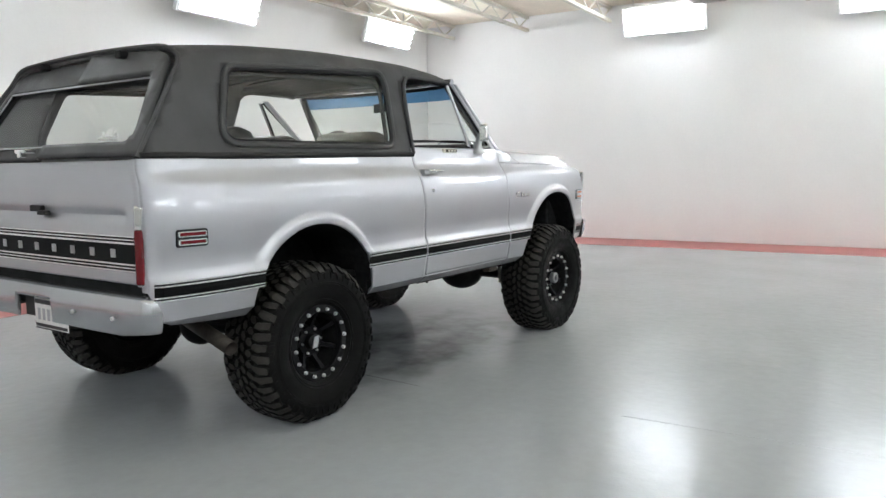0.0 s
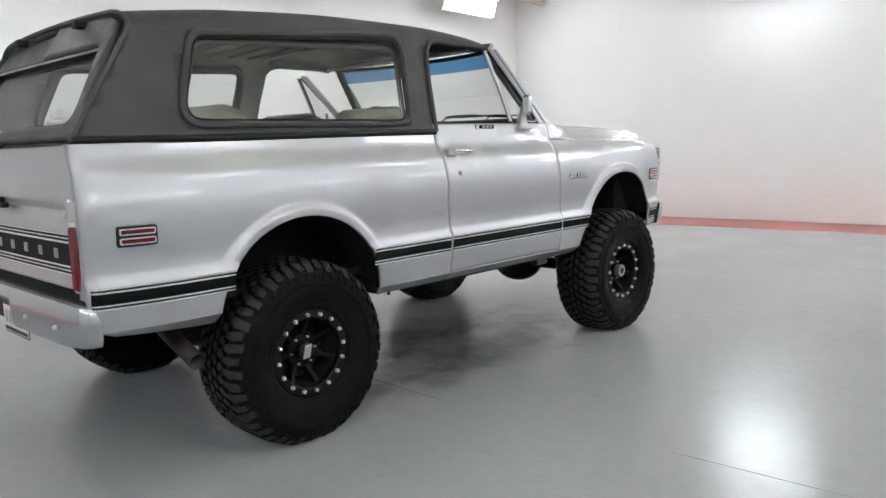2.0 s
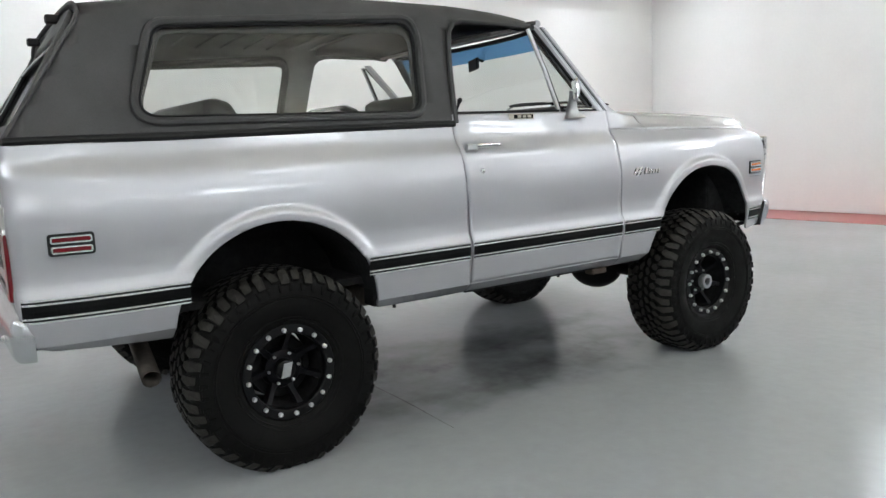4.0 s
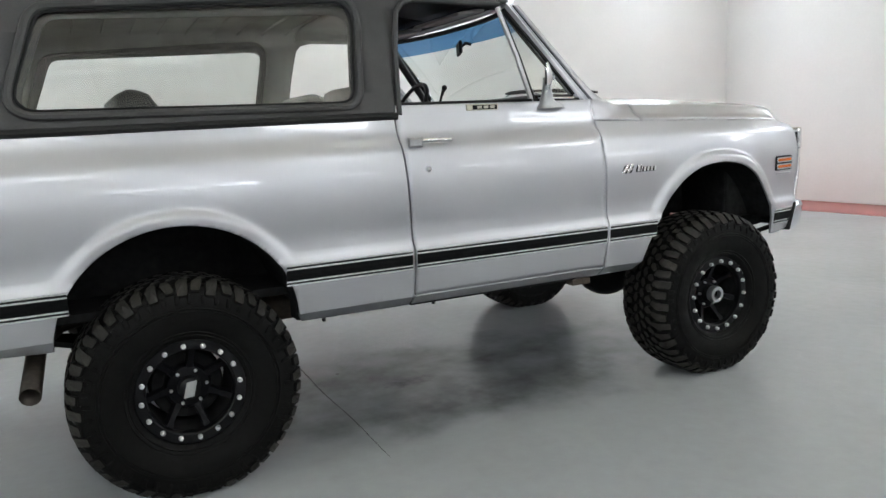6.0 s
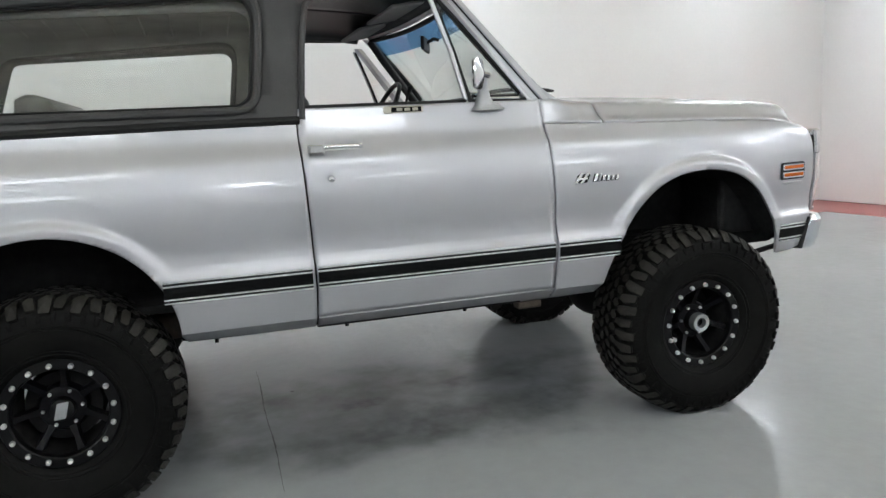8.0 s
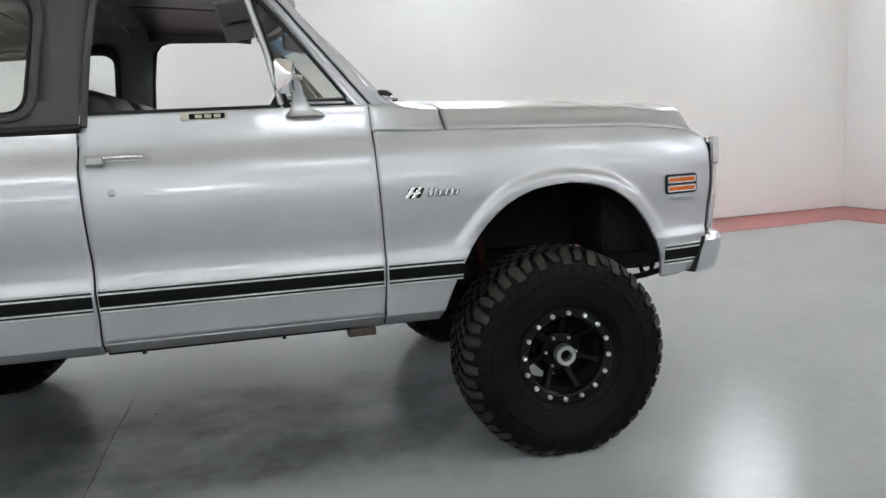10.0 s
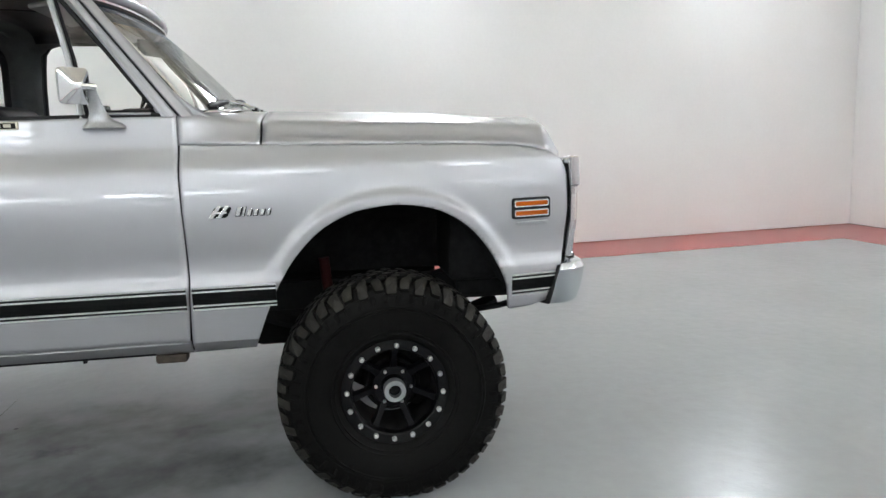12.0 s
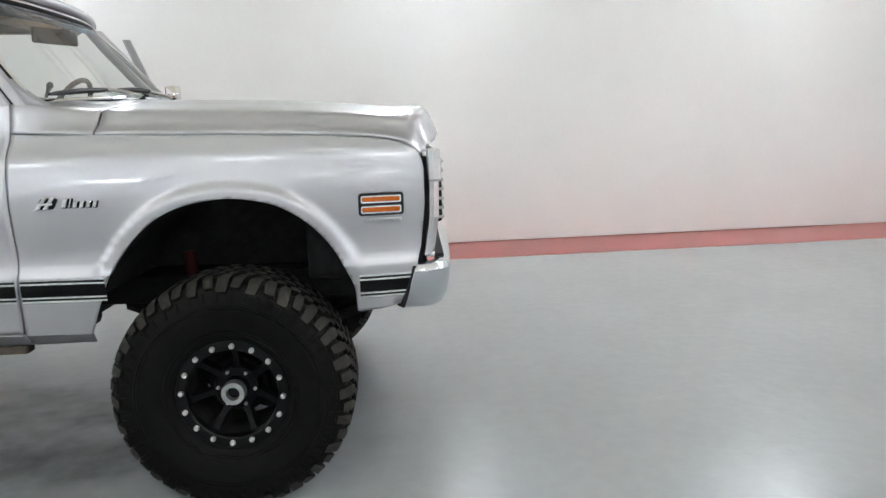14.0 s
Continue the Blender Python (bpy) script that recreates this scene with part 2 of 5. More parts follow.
CASING = material("lamp_casing", (0.66, 0.66, 0.64), 0.5, 0.0, grain=0.1)


def floor_material():
    m = bpy.data.materials.new("grey_epoxy_floor")
    m.use_nodes = True
    n, l = m.node_tree.nodes, m.node_tree.links
    b = n["Principled BSDF"]
    co = n.new("ShaderNodeTexCoord").outputs["Object"]

    def noise_at(scale, detail, lo, hi):
        x = n.new("ShaderNodeTexNoise")
        x.noise_dimensions = "2D"
        x.inputs["Scale"].default_value, x.inputs["Detail"].default_value = scale, detail
        l.new(co, x.inputs["Vector"])
        r = n.new("ShaderNodeMapRange")
        r.inputs[1].default_value, r.inputs[2].default_value, r.inputs[3].default_value, r.inputs[4].default_value = 0.2, 0.8, lo, hi
        l.new(x.outputs["Fac"], r.inputs[0])
        return r.outputs[0]

    def math_node(op, a, c):
        x = n.new("ShaderNodeMath")
        x.operation = op
        for k, v in enumerate((a, c)):
            if isinstance(v, (int, float)):
                x.inputs[k].default_value = v
            else:
                l.new(v, x.inputs[k])
        return x.outputs[0]

    tone = math_node("MULTIPLY", noise_at(0.45, 4, 0.92, 1.08), noise_at(14, 3, 0.97, 1.03))
    # oily stains where the vehicle stands, the widest also darkened for its shade: centre, half sizes, depth
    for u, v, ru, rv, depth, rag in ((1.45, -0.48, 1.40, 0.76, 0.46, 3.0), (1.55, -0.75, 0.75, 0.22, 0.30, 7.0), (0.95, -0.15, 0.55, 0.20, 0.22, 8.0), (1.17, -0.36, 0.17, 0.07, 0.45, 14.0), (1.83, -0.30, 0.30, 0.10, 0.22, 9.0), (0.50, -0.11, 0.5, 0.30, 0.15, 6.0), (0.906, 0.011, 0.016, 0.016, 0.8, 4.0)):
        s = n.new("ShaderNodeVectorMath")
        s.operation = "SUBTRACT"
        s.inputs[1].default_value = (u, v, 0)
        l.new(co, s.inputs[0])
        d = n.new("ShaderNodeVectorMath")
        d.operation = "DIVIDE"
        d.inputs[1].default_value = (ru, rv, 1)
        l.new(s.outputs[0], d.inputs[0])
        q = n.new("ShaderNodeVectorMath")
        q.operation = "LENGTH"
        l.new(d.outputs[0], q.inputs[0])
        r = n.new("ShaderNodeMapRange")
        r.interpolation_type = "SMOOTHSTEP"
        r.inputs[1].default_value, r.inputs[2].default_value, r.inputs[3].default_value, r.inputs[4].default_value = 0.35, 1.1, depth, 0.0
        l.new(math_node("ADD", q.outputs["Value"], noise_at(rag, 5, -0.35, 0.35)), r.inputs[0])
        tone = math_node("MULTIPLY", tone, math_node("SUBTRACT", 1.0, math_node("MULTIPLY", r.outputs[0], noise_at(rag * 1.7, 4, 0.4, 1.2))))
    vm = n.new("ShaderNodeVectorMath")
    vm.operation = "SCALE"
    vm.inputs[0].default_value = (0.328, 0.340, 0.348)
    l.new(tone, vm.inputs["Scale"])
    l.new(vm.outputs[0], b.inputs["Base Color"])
    b.inputs["Specular IOR Level"].default_value = 0.22
    l.new(noise_at(1.6, 6, 0.185, 0.25), b.inputs["Roughness"])
    bump = n.new("ShaderNodeBump")
    bump.inputs["Strength"].default_value, bump.inputs["Distance"].default_value = 0.36, 0.004
    l.new(noise_at(9.0, 3, 0.0, 1.0), bump.inputs["Height"])
    l.new(bump.outputs[0], b.inputs["Normal"])
    return m


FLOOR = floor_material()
RED = material("red_floor_paint", (0.38, 0.088, 0.078), 0.28, grain=0.05, grain_scale=25, stain=0.08, stain_scale=1.2, bump=0.02, bump_scale=9)


def room_box(name, u0, u1, v0, v1, z0, z1, mat, label, r=0.0):
    ob = part(name, box(u0, u1, v0, v1, z0, z1, r=r), mat, smooth=False)
    ob.matrix_world = ROOM
    return tagged(ob, label, name.split("_")[0], kind="structure")


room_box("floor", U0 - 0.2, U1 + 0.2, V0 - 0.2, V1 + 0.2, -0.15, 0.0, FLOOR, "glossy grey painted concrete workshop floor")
room_box("wall_back", U0 - 0.2, U1 + 0.2, V1, V1 + 0.2, 0.012, CEIL, WALL, "plain white painted wall behind the vehicle")
room_box("wall_end", U1, U1 + 0.2, V0, V1 - 0.004, 0.012, CEIL, WALL, "plain white painted end wall")
room_box("wall_front", U0 - 0.2, U1 + 0.2, V0 - 0.2, V0, 0.0, CEIL, WALL, "plain white painted wall")
room_box("wall_far_end", U0 - 0.2, U0, V0 + 0.004, V1 - 0.004, 0.0, CEIL, WALL, "plain white painted end wall")
room_box("ceiling", U0 - 0.2, U1 + 0.2, V0 - 0.2, V1 + 0.2, CEIL + 0.004, CEIL + 0.2, CEILING, "cream painted roof deck with steel joists")


def floor_joint(u, v0, v1, width, lean):
    """A narrow ragged joint in the floor, from v0 to v1."""
    b = bmesh.new()
    rng = random.Random(5)
    rows, n = [], int((v1 - v0) / 0.03)
    for k in range(n + 1):
        v = v0 + (v1 - v0) * k / n
        c = u + lean * (v - v0) + 0.004 * math.sin(v * 7.0) + rng.uniform(-0.001, 0.001)
        w = width * (0.35 + 0.65 * rng.random()) * min(1.0, 4 * k / n + 0.1, 4 * (n - k) / n + 0.1)
        rows.append([b.verts.new((c + s * w, v, z)) for s, z in ((-1, -0.001), (-0.8, 0.0012), (0.8, 0.0012), (1, -0.001))])
    for p, q in zip(rows, rows[1:]):
        for k in range(3):
            b.faces.new((p[k], p[k + 1], q[k + 1], q[k]))
    ob = part("floor_joint", b, JOINT, smooth=False)
    ob.matrix_world = ROOM
    return tagged(ob, "narrow dark joint in the painted floor", "joint", kind="structure")


JOINT = material("dark_joint", (0.05, 0.05, 0.05), 0.8, grain=0.3, grain_scale=60)
JOINT_PALE = material("painted_joint", (0.24, 0.25, 0.26), 0.5, grain=0.2, grain_scale=60)
floor_joint(0.652, -1.12, 0.47, 0.0036, 0.087)
joint_2 = floor_joint(0.69, -5.5, -2.35, 0.0028, 0.0)
joint_2.data.materials[0] = JOINT_PALE
BAND = 0.97
room_box("floor_border", U0, U1, V1 - BAND, V1 + 0.15, -0.02, 0.004, RED, "red painted border strip along the wall")
room_box("floor_border", U1 - BAND, U1 + 0.15, V0, V1 - BAND - 0.001, -0.02, 0.004, RED, "red painted border strip along the wall")


def lamp_panel(u, v, z, yaw, tilt, w=1.35, h=0.43, spine=1.0, lit=None):
    """A hung panel of fluorescent tubes, real or added for fill. yaw: the way it faces in the room; tilt: degrees
    downwards; spine: how much of its height the housing takes.
    """
    root = new("fluorescent_lamp")
    tagged(root, "hanging white fluorescent lamp panel with glowing tubes", "lamp", group="lamps along the walls")
    bm = box(-w / 2 - 0.03, w / 2 + 0.03, 0.03, 0.09, (-h / 2 - 0.02) * spine, (h / 2 + 0.02) * spine, r=0.006)
    part("housing", bm, CASING, root, "white metal housing", smooth=False)
    part("reflector", box(-w / 2, w / 2, 0.015, 0.028, -h / 2 * spine, h / 2 * spine), REFLECTOR, root, smooth=False)
    n = max(2, round(h / 0.083))
    for k in range(n):
        zz = -h / 2 + (k + 0.5) * h / n
        part("tube", tube([(-w / 2 + 0.02, -0.012, zz), (w / 2 - 0.02, -0.012, zz)], 0.026, segs=8), lit or TUBE, root)
    up = Matrix.Rotation(radians(-tilt), 3, "X") @ Vector((0, 0, 1))
    for sx in (-1, 1):
        foot = Vector((sx * w * 0.4, 0.075, 0.0))
        part("hanger", tube([foot, foot + up * (CEIL - z + 0.085)], 0.008, segs=6), CASING, root)
    root.matrix_world = ROOM @ pose(u, v, z, 0, 0, yaw) @ pose(0, 0, 0, tilt, 0, 0)
    return root


for u, v, z, yaw in ((3.95, 3.83, 3.42, 0), (7.70, 3.83, 3.55, 0), (0.2, 3.83, 3.45, 0), (9.2, -0.33, 3.56, -90), (9.2, -3.45, 3.58, -90), (9.2, -6.5, 3.58, -90),
                     # far-end lamps, out of view, added to brighten the tailgate
                     (-6.4, 1.6, 3.58, 90), (-6.4, -1.6, 3.58, 90), (-6.4, -4.8, 3.58, 90)):
    lamp_panel(u, v, z, yaw, 20, 1.25)
for u in (-6.5, -3.8, -1.1, 1.6, 4.3, 7.0):
    lamp_panel(u, -5.02, 3.55, 180, 35, 1.10, 0.34, 0.3, TUBE_DIM)
    lamp_panel(u + 1.2, -9.6, 3.50, 180, 25, 1.25, 0.34, 0.3, TUBE_DIM)
# unseen uplights, added to brighten the ceiling that the bodywork reflects
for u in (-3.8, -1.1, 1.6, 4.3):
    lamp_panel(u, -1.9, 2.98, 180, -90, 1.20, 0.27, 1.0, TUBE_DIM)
lamp_panel(0.56, -4.50, 2.10, 180, 5, 0.40, 0.17)

# ---- the vehicle: x forwards from the rear axle, its right flank at negative y ----
truck = new("off_road_vehicle")
tagged(truck, "silver two-door off-road vehicle with black hardtop and mud tyres", "vehicle")

WHEELBASE, HUB_Z, TYRE_R = 2.642, 0.408, 0.426
flank_low = pchip((0.56, 0.60, 0.645, 0.70, 0.76, 0.80, 0.838, 0.852, 0.875, 0.93, 1.00), (0.962, 0.968, 0.976, 0.984, 0.993, 0.998, 1.000, 0.997, 0.985, 0.981, 0.9865))
# above the waist the panels lean by these degrees: a rolled shoulder, then a hollow up to the belt
lean = pchip((1.00, 1.04, 1.08, 1.12, 1.15, 1.18, 1.21, 1.235, 1.25, 1.268, 1.284, 1.30, 1.316, 1.330, 1.345, 1.375, 1.46), (-4.5, -2.5, 0.5, 4.0, 7.5, 10.5, 13.5, 17.0, 23.0, 34.0, 39.0, 36.0, 26.0, 18.0, 15.2, 14.0, 11.0))
LEAN_Z = np.linspace(1.0, 1.46, 231)
LEAN_Y = 0.9865 - np.r_[0, np.cumsum([0.002 * math.tan(radians(lean(z + 0.001))) for z in LEAN_Z[:-1]])]


def flank(z):
    return flank_low(z) if z < 1.0 else float(np.interp(z, LEAN_Z, LEAN_Y))


def arch_front_points():
    c = pchip((0, 1, 2, 3, 4, 5, 6, 7, 8, 9, 10, 11, 12), (2.150, 2.196, 2.254, 2.335, 2.44, 2.555, 2.675, 2.80, 2.91, 3.00, 3.06, 3.088, 3.092))
    d = pchip((0, 1, 2, 3, 4, 5, 6, 7, 8, 9, 10, 11, 12), (0.598, 0.72, 0.845, 0.958, 1.045, 1.088, 1.10, 1.082, 1.028, 0.938, 0.835, 0.755, 0.68))
    return [(c(t), d(t)) for t in np.linspace(0, 12, 49)]


def arch_rear_points():
    return [(0.0 - 0.432 * math.cos(t), 0.625 + 0.408 * math.sin(t)) for t in np.linspace(0.0, math.pi, 49)]


ARCH_F, ARCH_R = arch_front_points(), arch_rear_points()
AF, AR = np.array(ARCH_F), np.array(ARCH_R)


def half_width(x, z):
    y = flank(z)
    if x < -0.5:
        y -= 0.055 * ((-0.5 - x) / 0.43) ** 2 * smooth01((1.40 - z) / 0.22)
    if x < -0.890:
        y -= 0.045 * (1 - math.sqrt(max(0.0, 1 - ((-0.890 - x) / 0.046) ** 2)))
    if x > 2.7:
        y -= 0.07 * ((x - 2.7) / 0.6) ** 2
    d = min(np.hypot(AF[:, 0] - x, AF[:, 1] - z).min(), np.hypot(AR[:, 0] - x, AR[:, 1] - z).min())
    y += 0.020 * (1 - smooth01((d - 0.032) / 0.030)) * smooth01((z - 0.79) / 0.12)
    tuck = 0.672 if x < -0.3 else 0.638
    if z < tuck:
        y -= 1.1 * (tuck - z)
    return y


def side(x, z):
    return (x, -half_width(x, z), z)


GX = 0.014
GZ = [0.60, 0.615, 0.63, 0.638, 0.645, 0.66, 0.672, 0.69, 0.72, 0.75, 0.78, 0.80, 0.82, 0.838, 0.845, 0.852, 0.863, 0.875, 0.89] + steps(0.90, 1.46, 0.0105)

# rear quarter
quarter = [(-0.935, 1.366), (-0.935, 0.80), (-0.918, 0.72), (-0.888, 0.668), (-0.84, 0.648), (-0.442, 0.622)] + ARCH_R[:] + \
          [(0.45, 0.595), (0.70, 0.592), (0.924, 0.592), (0.929, 0.75), (0.925, 0.95), (0.916, 1.15), (0.911, 1.28), (0.911, 1.384)]
bm = sheet([quarter], steps(-0.935, -0.88, 0.006) + steps(-0.87, 0.91, GX), GZ, side, (0, -1, 0))
quarter_r, quarter_l = pair("quarter_panel", bm, PAINT, truck, solid=0.012)

# doors
door_outline = [(0.931, 0.645), (1.926, 0.645), (1.935, 0.75), (1.941, 0.86), (1.936, 1.05), (1.930, 1.20), (1.928, 1.33), (1.926, 1.434), (0.924, 1.434),
                (0.918, 1.384), (0.918, 1.28), (0.923, 1.15), (0.932, 0.95), (0.936, 0.75)]
bm = sheet([door_outline], steps(0.91, 1.93, 0.04), GZ, side, (0, -1, 0))
door_r, door_l = pair("door", bm, PAINT, truck, solid=0.014)
# door sills
bm = sheet([[(0.934, 0.588), (1.928, 0.588), (1.928, 0.640), (0.934, 0.640)]], steps(0.95, 1.92, 0.1), GZ, side, (0, -1, 0))
pair("rocker_panel", bm, PAINT, truck, solid=0.012)

# front fenders
top_line = pchip((1.93, 2.21, 2.6, 2.9, 3.1, 3.22, 3.29, 3.33, 3.343), (1.333, 1.324, 1.315, 1.306, 1.296, 1.282, 1.262, 1.228, 1.18))
fender = [(1.933, 0.588), (2.15, 0.592)] + ARCH_F + [(3.10, 0.677), (3.18, 0.682), (3.262, 0.70), (3.30, 0.80), (3.325, 0.90), (3.343, 1.05)] + \
         [(x, top_line(x)) for x in (3.343, 3.337, 3.33, 3.315, 3.29, 3.25, 3.2, 3.15, 3.1, 3.0, 2.9, 2.75, 2.6, 2.4, 2.21, 2.05, 1.935)] + \
         [(1.935, 1.20), (1.941, 1.05), (1.946, 0.86), (1.940, 0.75)]
bm = sheet([fender], steps(1.95, 3.34, GX), GZ, side, (0, -1, 0))
fender_r, fender_l = pair("front_fender", bm, PAINT, truck, solid=0.012)

# hood and cowl
hood_x = pchip((0, 0.3, 0.5, 0.65, 0.75, 0.80, 0.815, 0.828, 0.845, 0.868, 0.893, 0.905, 0.914), (0.148, 0.141, 0.128, 0.113, 0.100, 0.092, 0.087, 0.079, 0.058, 0.034, 0.018, 0.011, 0.0))


def hood_at(x, y):
    s = 1.0 - (0.072 * ((x - 2.7) / 0.6) ** 2 if x > 2.7 else 0.0) / 0.905
    near = smooth01((abs(y) - 0.74) / 0.13)
    edge = top_line(min(x, 3.2)) * (1 - near) + top_line(min(x, 3.33)) * near + 0.004
    rise = hood_x(min(abs(y), 0.914)) * (0.91 - 0.06 * smooth01((x - 2.1) / 1.1))
    front = 3.360 + 0.065 * (1.0 - (y / 0.9) ** 2)
    nose = 0.125 * max(0.0, (x - front + 0.085) / 0.085) ** 1.9 * (1 - 0.6 * near)
    crown = 0.006 * math.exp(-((abs(y) - 0.30) / 0.06) ** 2) * smooth01((3.15 - x) / 0.3)
    return (x, y * s, edge + rise + crown - nose)


hood_ys = [-0.905, -0.895, -0.885, -0.875, -0.865, -0.85, -0.84, -0.83, -0.822, -0.812, -0.80, -0.77, -0.7, -0.6, -0.5, -0.42, -0.36, -0.33, -0.30, -0.27, -0.24, -0.18, -0.09]
hood_ys = hood_ys + [0] + [-y for y in hood_ys]
bm = sheet([[(2.216, -0.914), (3.30, -0.914), (3.345, -0.88), (3.370, -0.8), (3.396, -0.6), (3.418, -0.3), (3.425, 0), (3.418, 0.3), (3.396, 0.6), (3.370, 0.8), (3.345, 0.88), (3.30, 0.914), (2.216, 0.914)]],
           steps(2.24, 3.15, 0.05) + steps(3.15, 3.42, 0.010), hood_ys, hood_at, (0, 0, 1))
hood = part("hood", bm, PAINT, truck, solid=0.012)


def cowl_at(x, y):
    p = hood_at(max(x, 2.0), y)
    z = p[2] + 0.03 * smooth01((abs(y) - 0.3) / 0.4) * smooth01((2.2 - x) / 0.28) * (1 - smooth01((abs(y) - 0.86) / 0.04))
    # towards the door the sides fill out to its profile
    g = smooth01((2.17 - x) / 0.2) * smooth01((abs(y) - 0.79) / 0.05)
    w = abs(p[1]) + g * (flank(min(z, 1.44)) - 0.003 - abs(p[1]))
    return (x, math.copysign(w, y), z)


bm = sheet([[(1.929, -0.914), (2.208, -0.914), (2.208, 0.914), (1.929, 0.914)]], steps(1.95, 2.2, 0.03), hood_ys, cowl_at, (0, 0, 1))
cowl = part("cowl", bm, PAINT, truck, solid=0.012)


# stripes: bright mouldings with black inserts
def stripe(x0, x1, z0, z1, out, mat, name, parent, z_drop=0.0):
    n = max(2, int((x1 - x0) / 0.03))
    b = bmesh.new()
    rows = []
    for i in range(n + 1):
        x = x0 + (x1 - x0) * i / n
        row = []
        for z, o in ((z0, 0.0), (z0, out), ((z0 + z1) / 2, out + 0.0012), (z1, out), (z1, 0.0)):
            row.append(b.verts.new((x, -half_width(x, z + z_drop) - o, z)))
        rows.append(row)
    for a, c in zip(rows, rows[1:]):
        for k in range(4):
            b.faces.new((a[k], c[k], c[k + 1], a[k + 1]))
    b.faces.new(rows[0]), b.faces.new(rows[-1][::-1])
    bmesh.ops.recalc_face_normals(b, faces=b.faces)
    return b


def stripe_set(x0, x1, zt, parents):
    for z0, z1, out, mat, name in ((zt - 0.084, zt, 0.003, TRIM, "moulding"), (zt - 0.0140, zt - 0.0075, 0.0045, BLACK_TRIM, "pinstripe"),
                                   (zt - 0.0635, zt - 0.0215, 0.0045, BLACK_TRIM, "black_stripe"), (zt - 0.0770, zt - 0.0710, 0.0045, BLACK_TRIM, "pinstripe")):
        bm = stripe(x0, x1, z0, z1, out, mat, name, None)
        b2 = flipped(bm)
        part(name, bm, mat, parents[0], smooth=False), part(name, b2, mat, parents[1], smooth=False)


stripe_set(-0.922, -0.372, 0.844, (quarter_r, quarter_l))
stripe_set(0.385, 0.918, 0.842, (quarter_r, quarter_l))
stripe_set(0.939, 1.930, 0.843, (door_r, door_l))
stripe_set(1.950, 2.236, 0.843, (fender_r, fender_l))
stripe_set(3.105, 3.298, 0.812, (fender_r, fender_l))


# side marker lamps
def marker(x0, x1, z0, z1, lens, parents, label):
    for k, par in enumerate(parents):
        sy = -1 if k == 0 else 1
        y0, y1 = half_width(x0, (z0 + z1) / 2), half_width(x1, (z0 + z1) / 2)

        def place(bm):
            for v in bm.verts:
                f = (v.co.x - x0) / (x1 - x0)
                v.co.y = sy * (y0 + (y1 - y0) * f + v.co.y)
            bmesh.ops.recalc_face_normals(bm, faces=bm.faces)
            return bm

        h = z1 - z0
        part("marker_bezel", place(slab(x0 - 0.007, x1 + 0.007, z0 - 0.007, z1 + 0.007, -0.006, 0.008, 0.013, 0.002)), RUBBER, par, "black rubber bezel", smooth=False)
        for i in range(2):
            za = z0 + i * h / 2 + (0.003 if i else 0.0)
            zb = za + h / 2 - 0.003
            part("marker_frame", place(slab(x0, x1, za, zb, 0.0, 0.0115, 0.009, 0.002)), TRIM, par, "chrome frame", smooth=False)
            part("marker_lens", place(slab(x0 + 0.006, x1 - 0.006, za + 0.006, zb - 0.006, 0.005, 0.0135, 0.005, 0.002)), lens, par, label, smooth=False)


marker(-0.815, -0.682, 0.992, 1.056, RED_LENS, (quarter_r, quarter_l), "red plastic lens")
marker(3.118, 3.262, 1.026, 1.092, AMBER, (fender_r, fender_l), "amber plastic lens")
# small plate with bars under the front marker
for par, sy in ((fender_r, -1), (fender_l, 1)):
    yy = half_width(3.19, 1.0)
    b = box(3.118, 3.258, sy * yy - 0.004, sy * yy + 0.004, 0.995, 1.009, r=0.002)
    for v in b.verts:
        v.co.y += -sy * (v.co.x - 3.19) * 0.115
    part("badge_plate", b, ALU, par, "thin bright badge", smooth=False)
    for k in range(9):
        xx = 3.128 + k * 0.0135
        b = box(xx, xx + 0.008, -0.0055, 0.0055, 0.9985, 1.0055)
        for v in b.verts:
            v.co.y += sy * (yy - 0.115 * (xx - 3.19))
        part("badge_bar", b, PAINT_DULL, par, smooth=False)


# emblem on the fender: slanted block and six bars
def emblem(par, sy):
    def bar(x, z, w, h, t, slant, mat, name):
        yy = sy * half_width(x, z)
        b = box(-w / 2, w / 2, -t, t, -h / 2, h / 2, r=min(w, h) * 0.2)
        for v in b.verts:
            v.co.x += v.co.z * slant
            v.co += Vector((x, yy, z))
        part(name, b, mat, par, smooth=False)
    bar(2.066, 1.098, 0.060, 0.038, 0.006, 0.5, BLACK_TRIM, "emblem_shadow")
    for dx in (-0.014, 0.012):
        bar(2.062 + dx, 1.100, 0.017, 0.046, 0.009, 0.75, TRIM, "emblem_bar")
    bar(2.062, 1.098, 0.05, 0.008, 0.009, 0.3, CHROME, "emblem_bar")
    for k, (w, h) in enumerate(((0.021, 0.034), (0.008, 0.034), (0.018, 0.024), (0.017, 0.024), (0.018, 0.024), (0.015, 0.024))):
        x = 2.128 + (0, 0.0185, 0.036, 0.058, 0.080, 0.101)[k]
        bar(x, 1.094 + (h - 0.024) / 2, w, h, 0.0075, 0.3, BLACK_TRIM, "emblem_shadow")
        bar(x - 0.001, 1.095 + (h - 0.024) / 2, w * 0.74, h * 0.94, 0.010, 0.3, TRIM, "emblem_letter_bar")


emblem(fender_r, -1)
emblem(fender_l, 1)

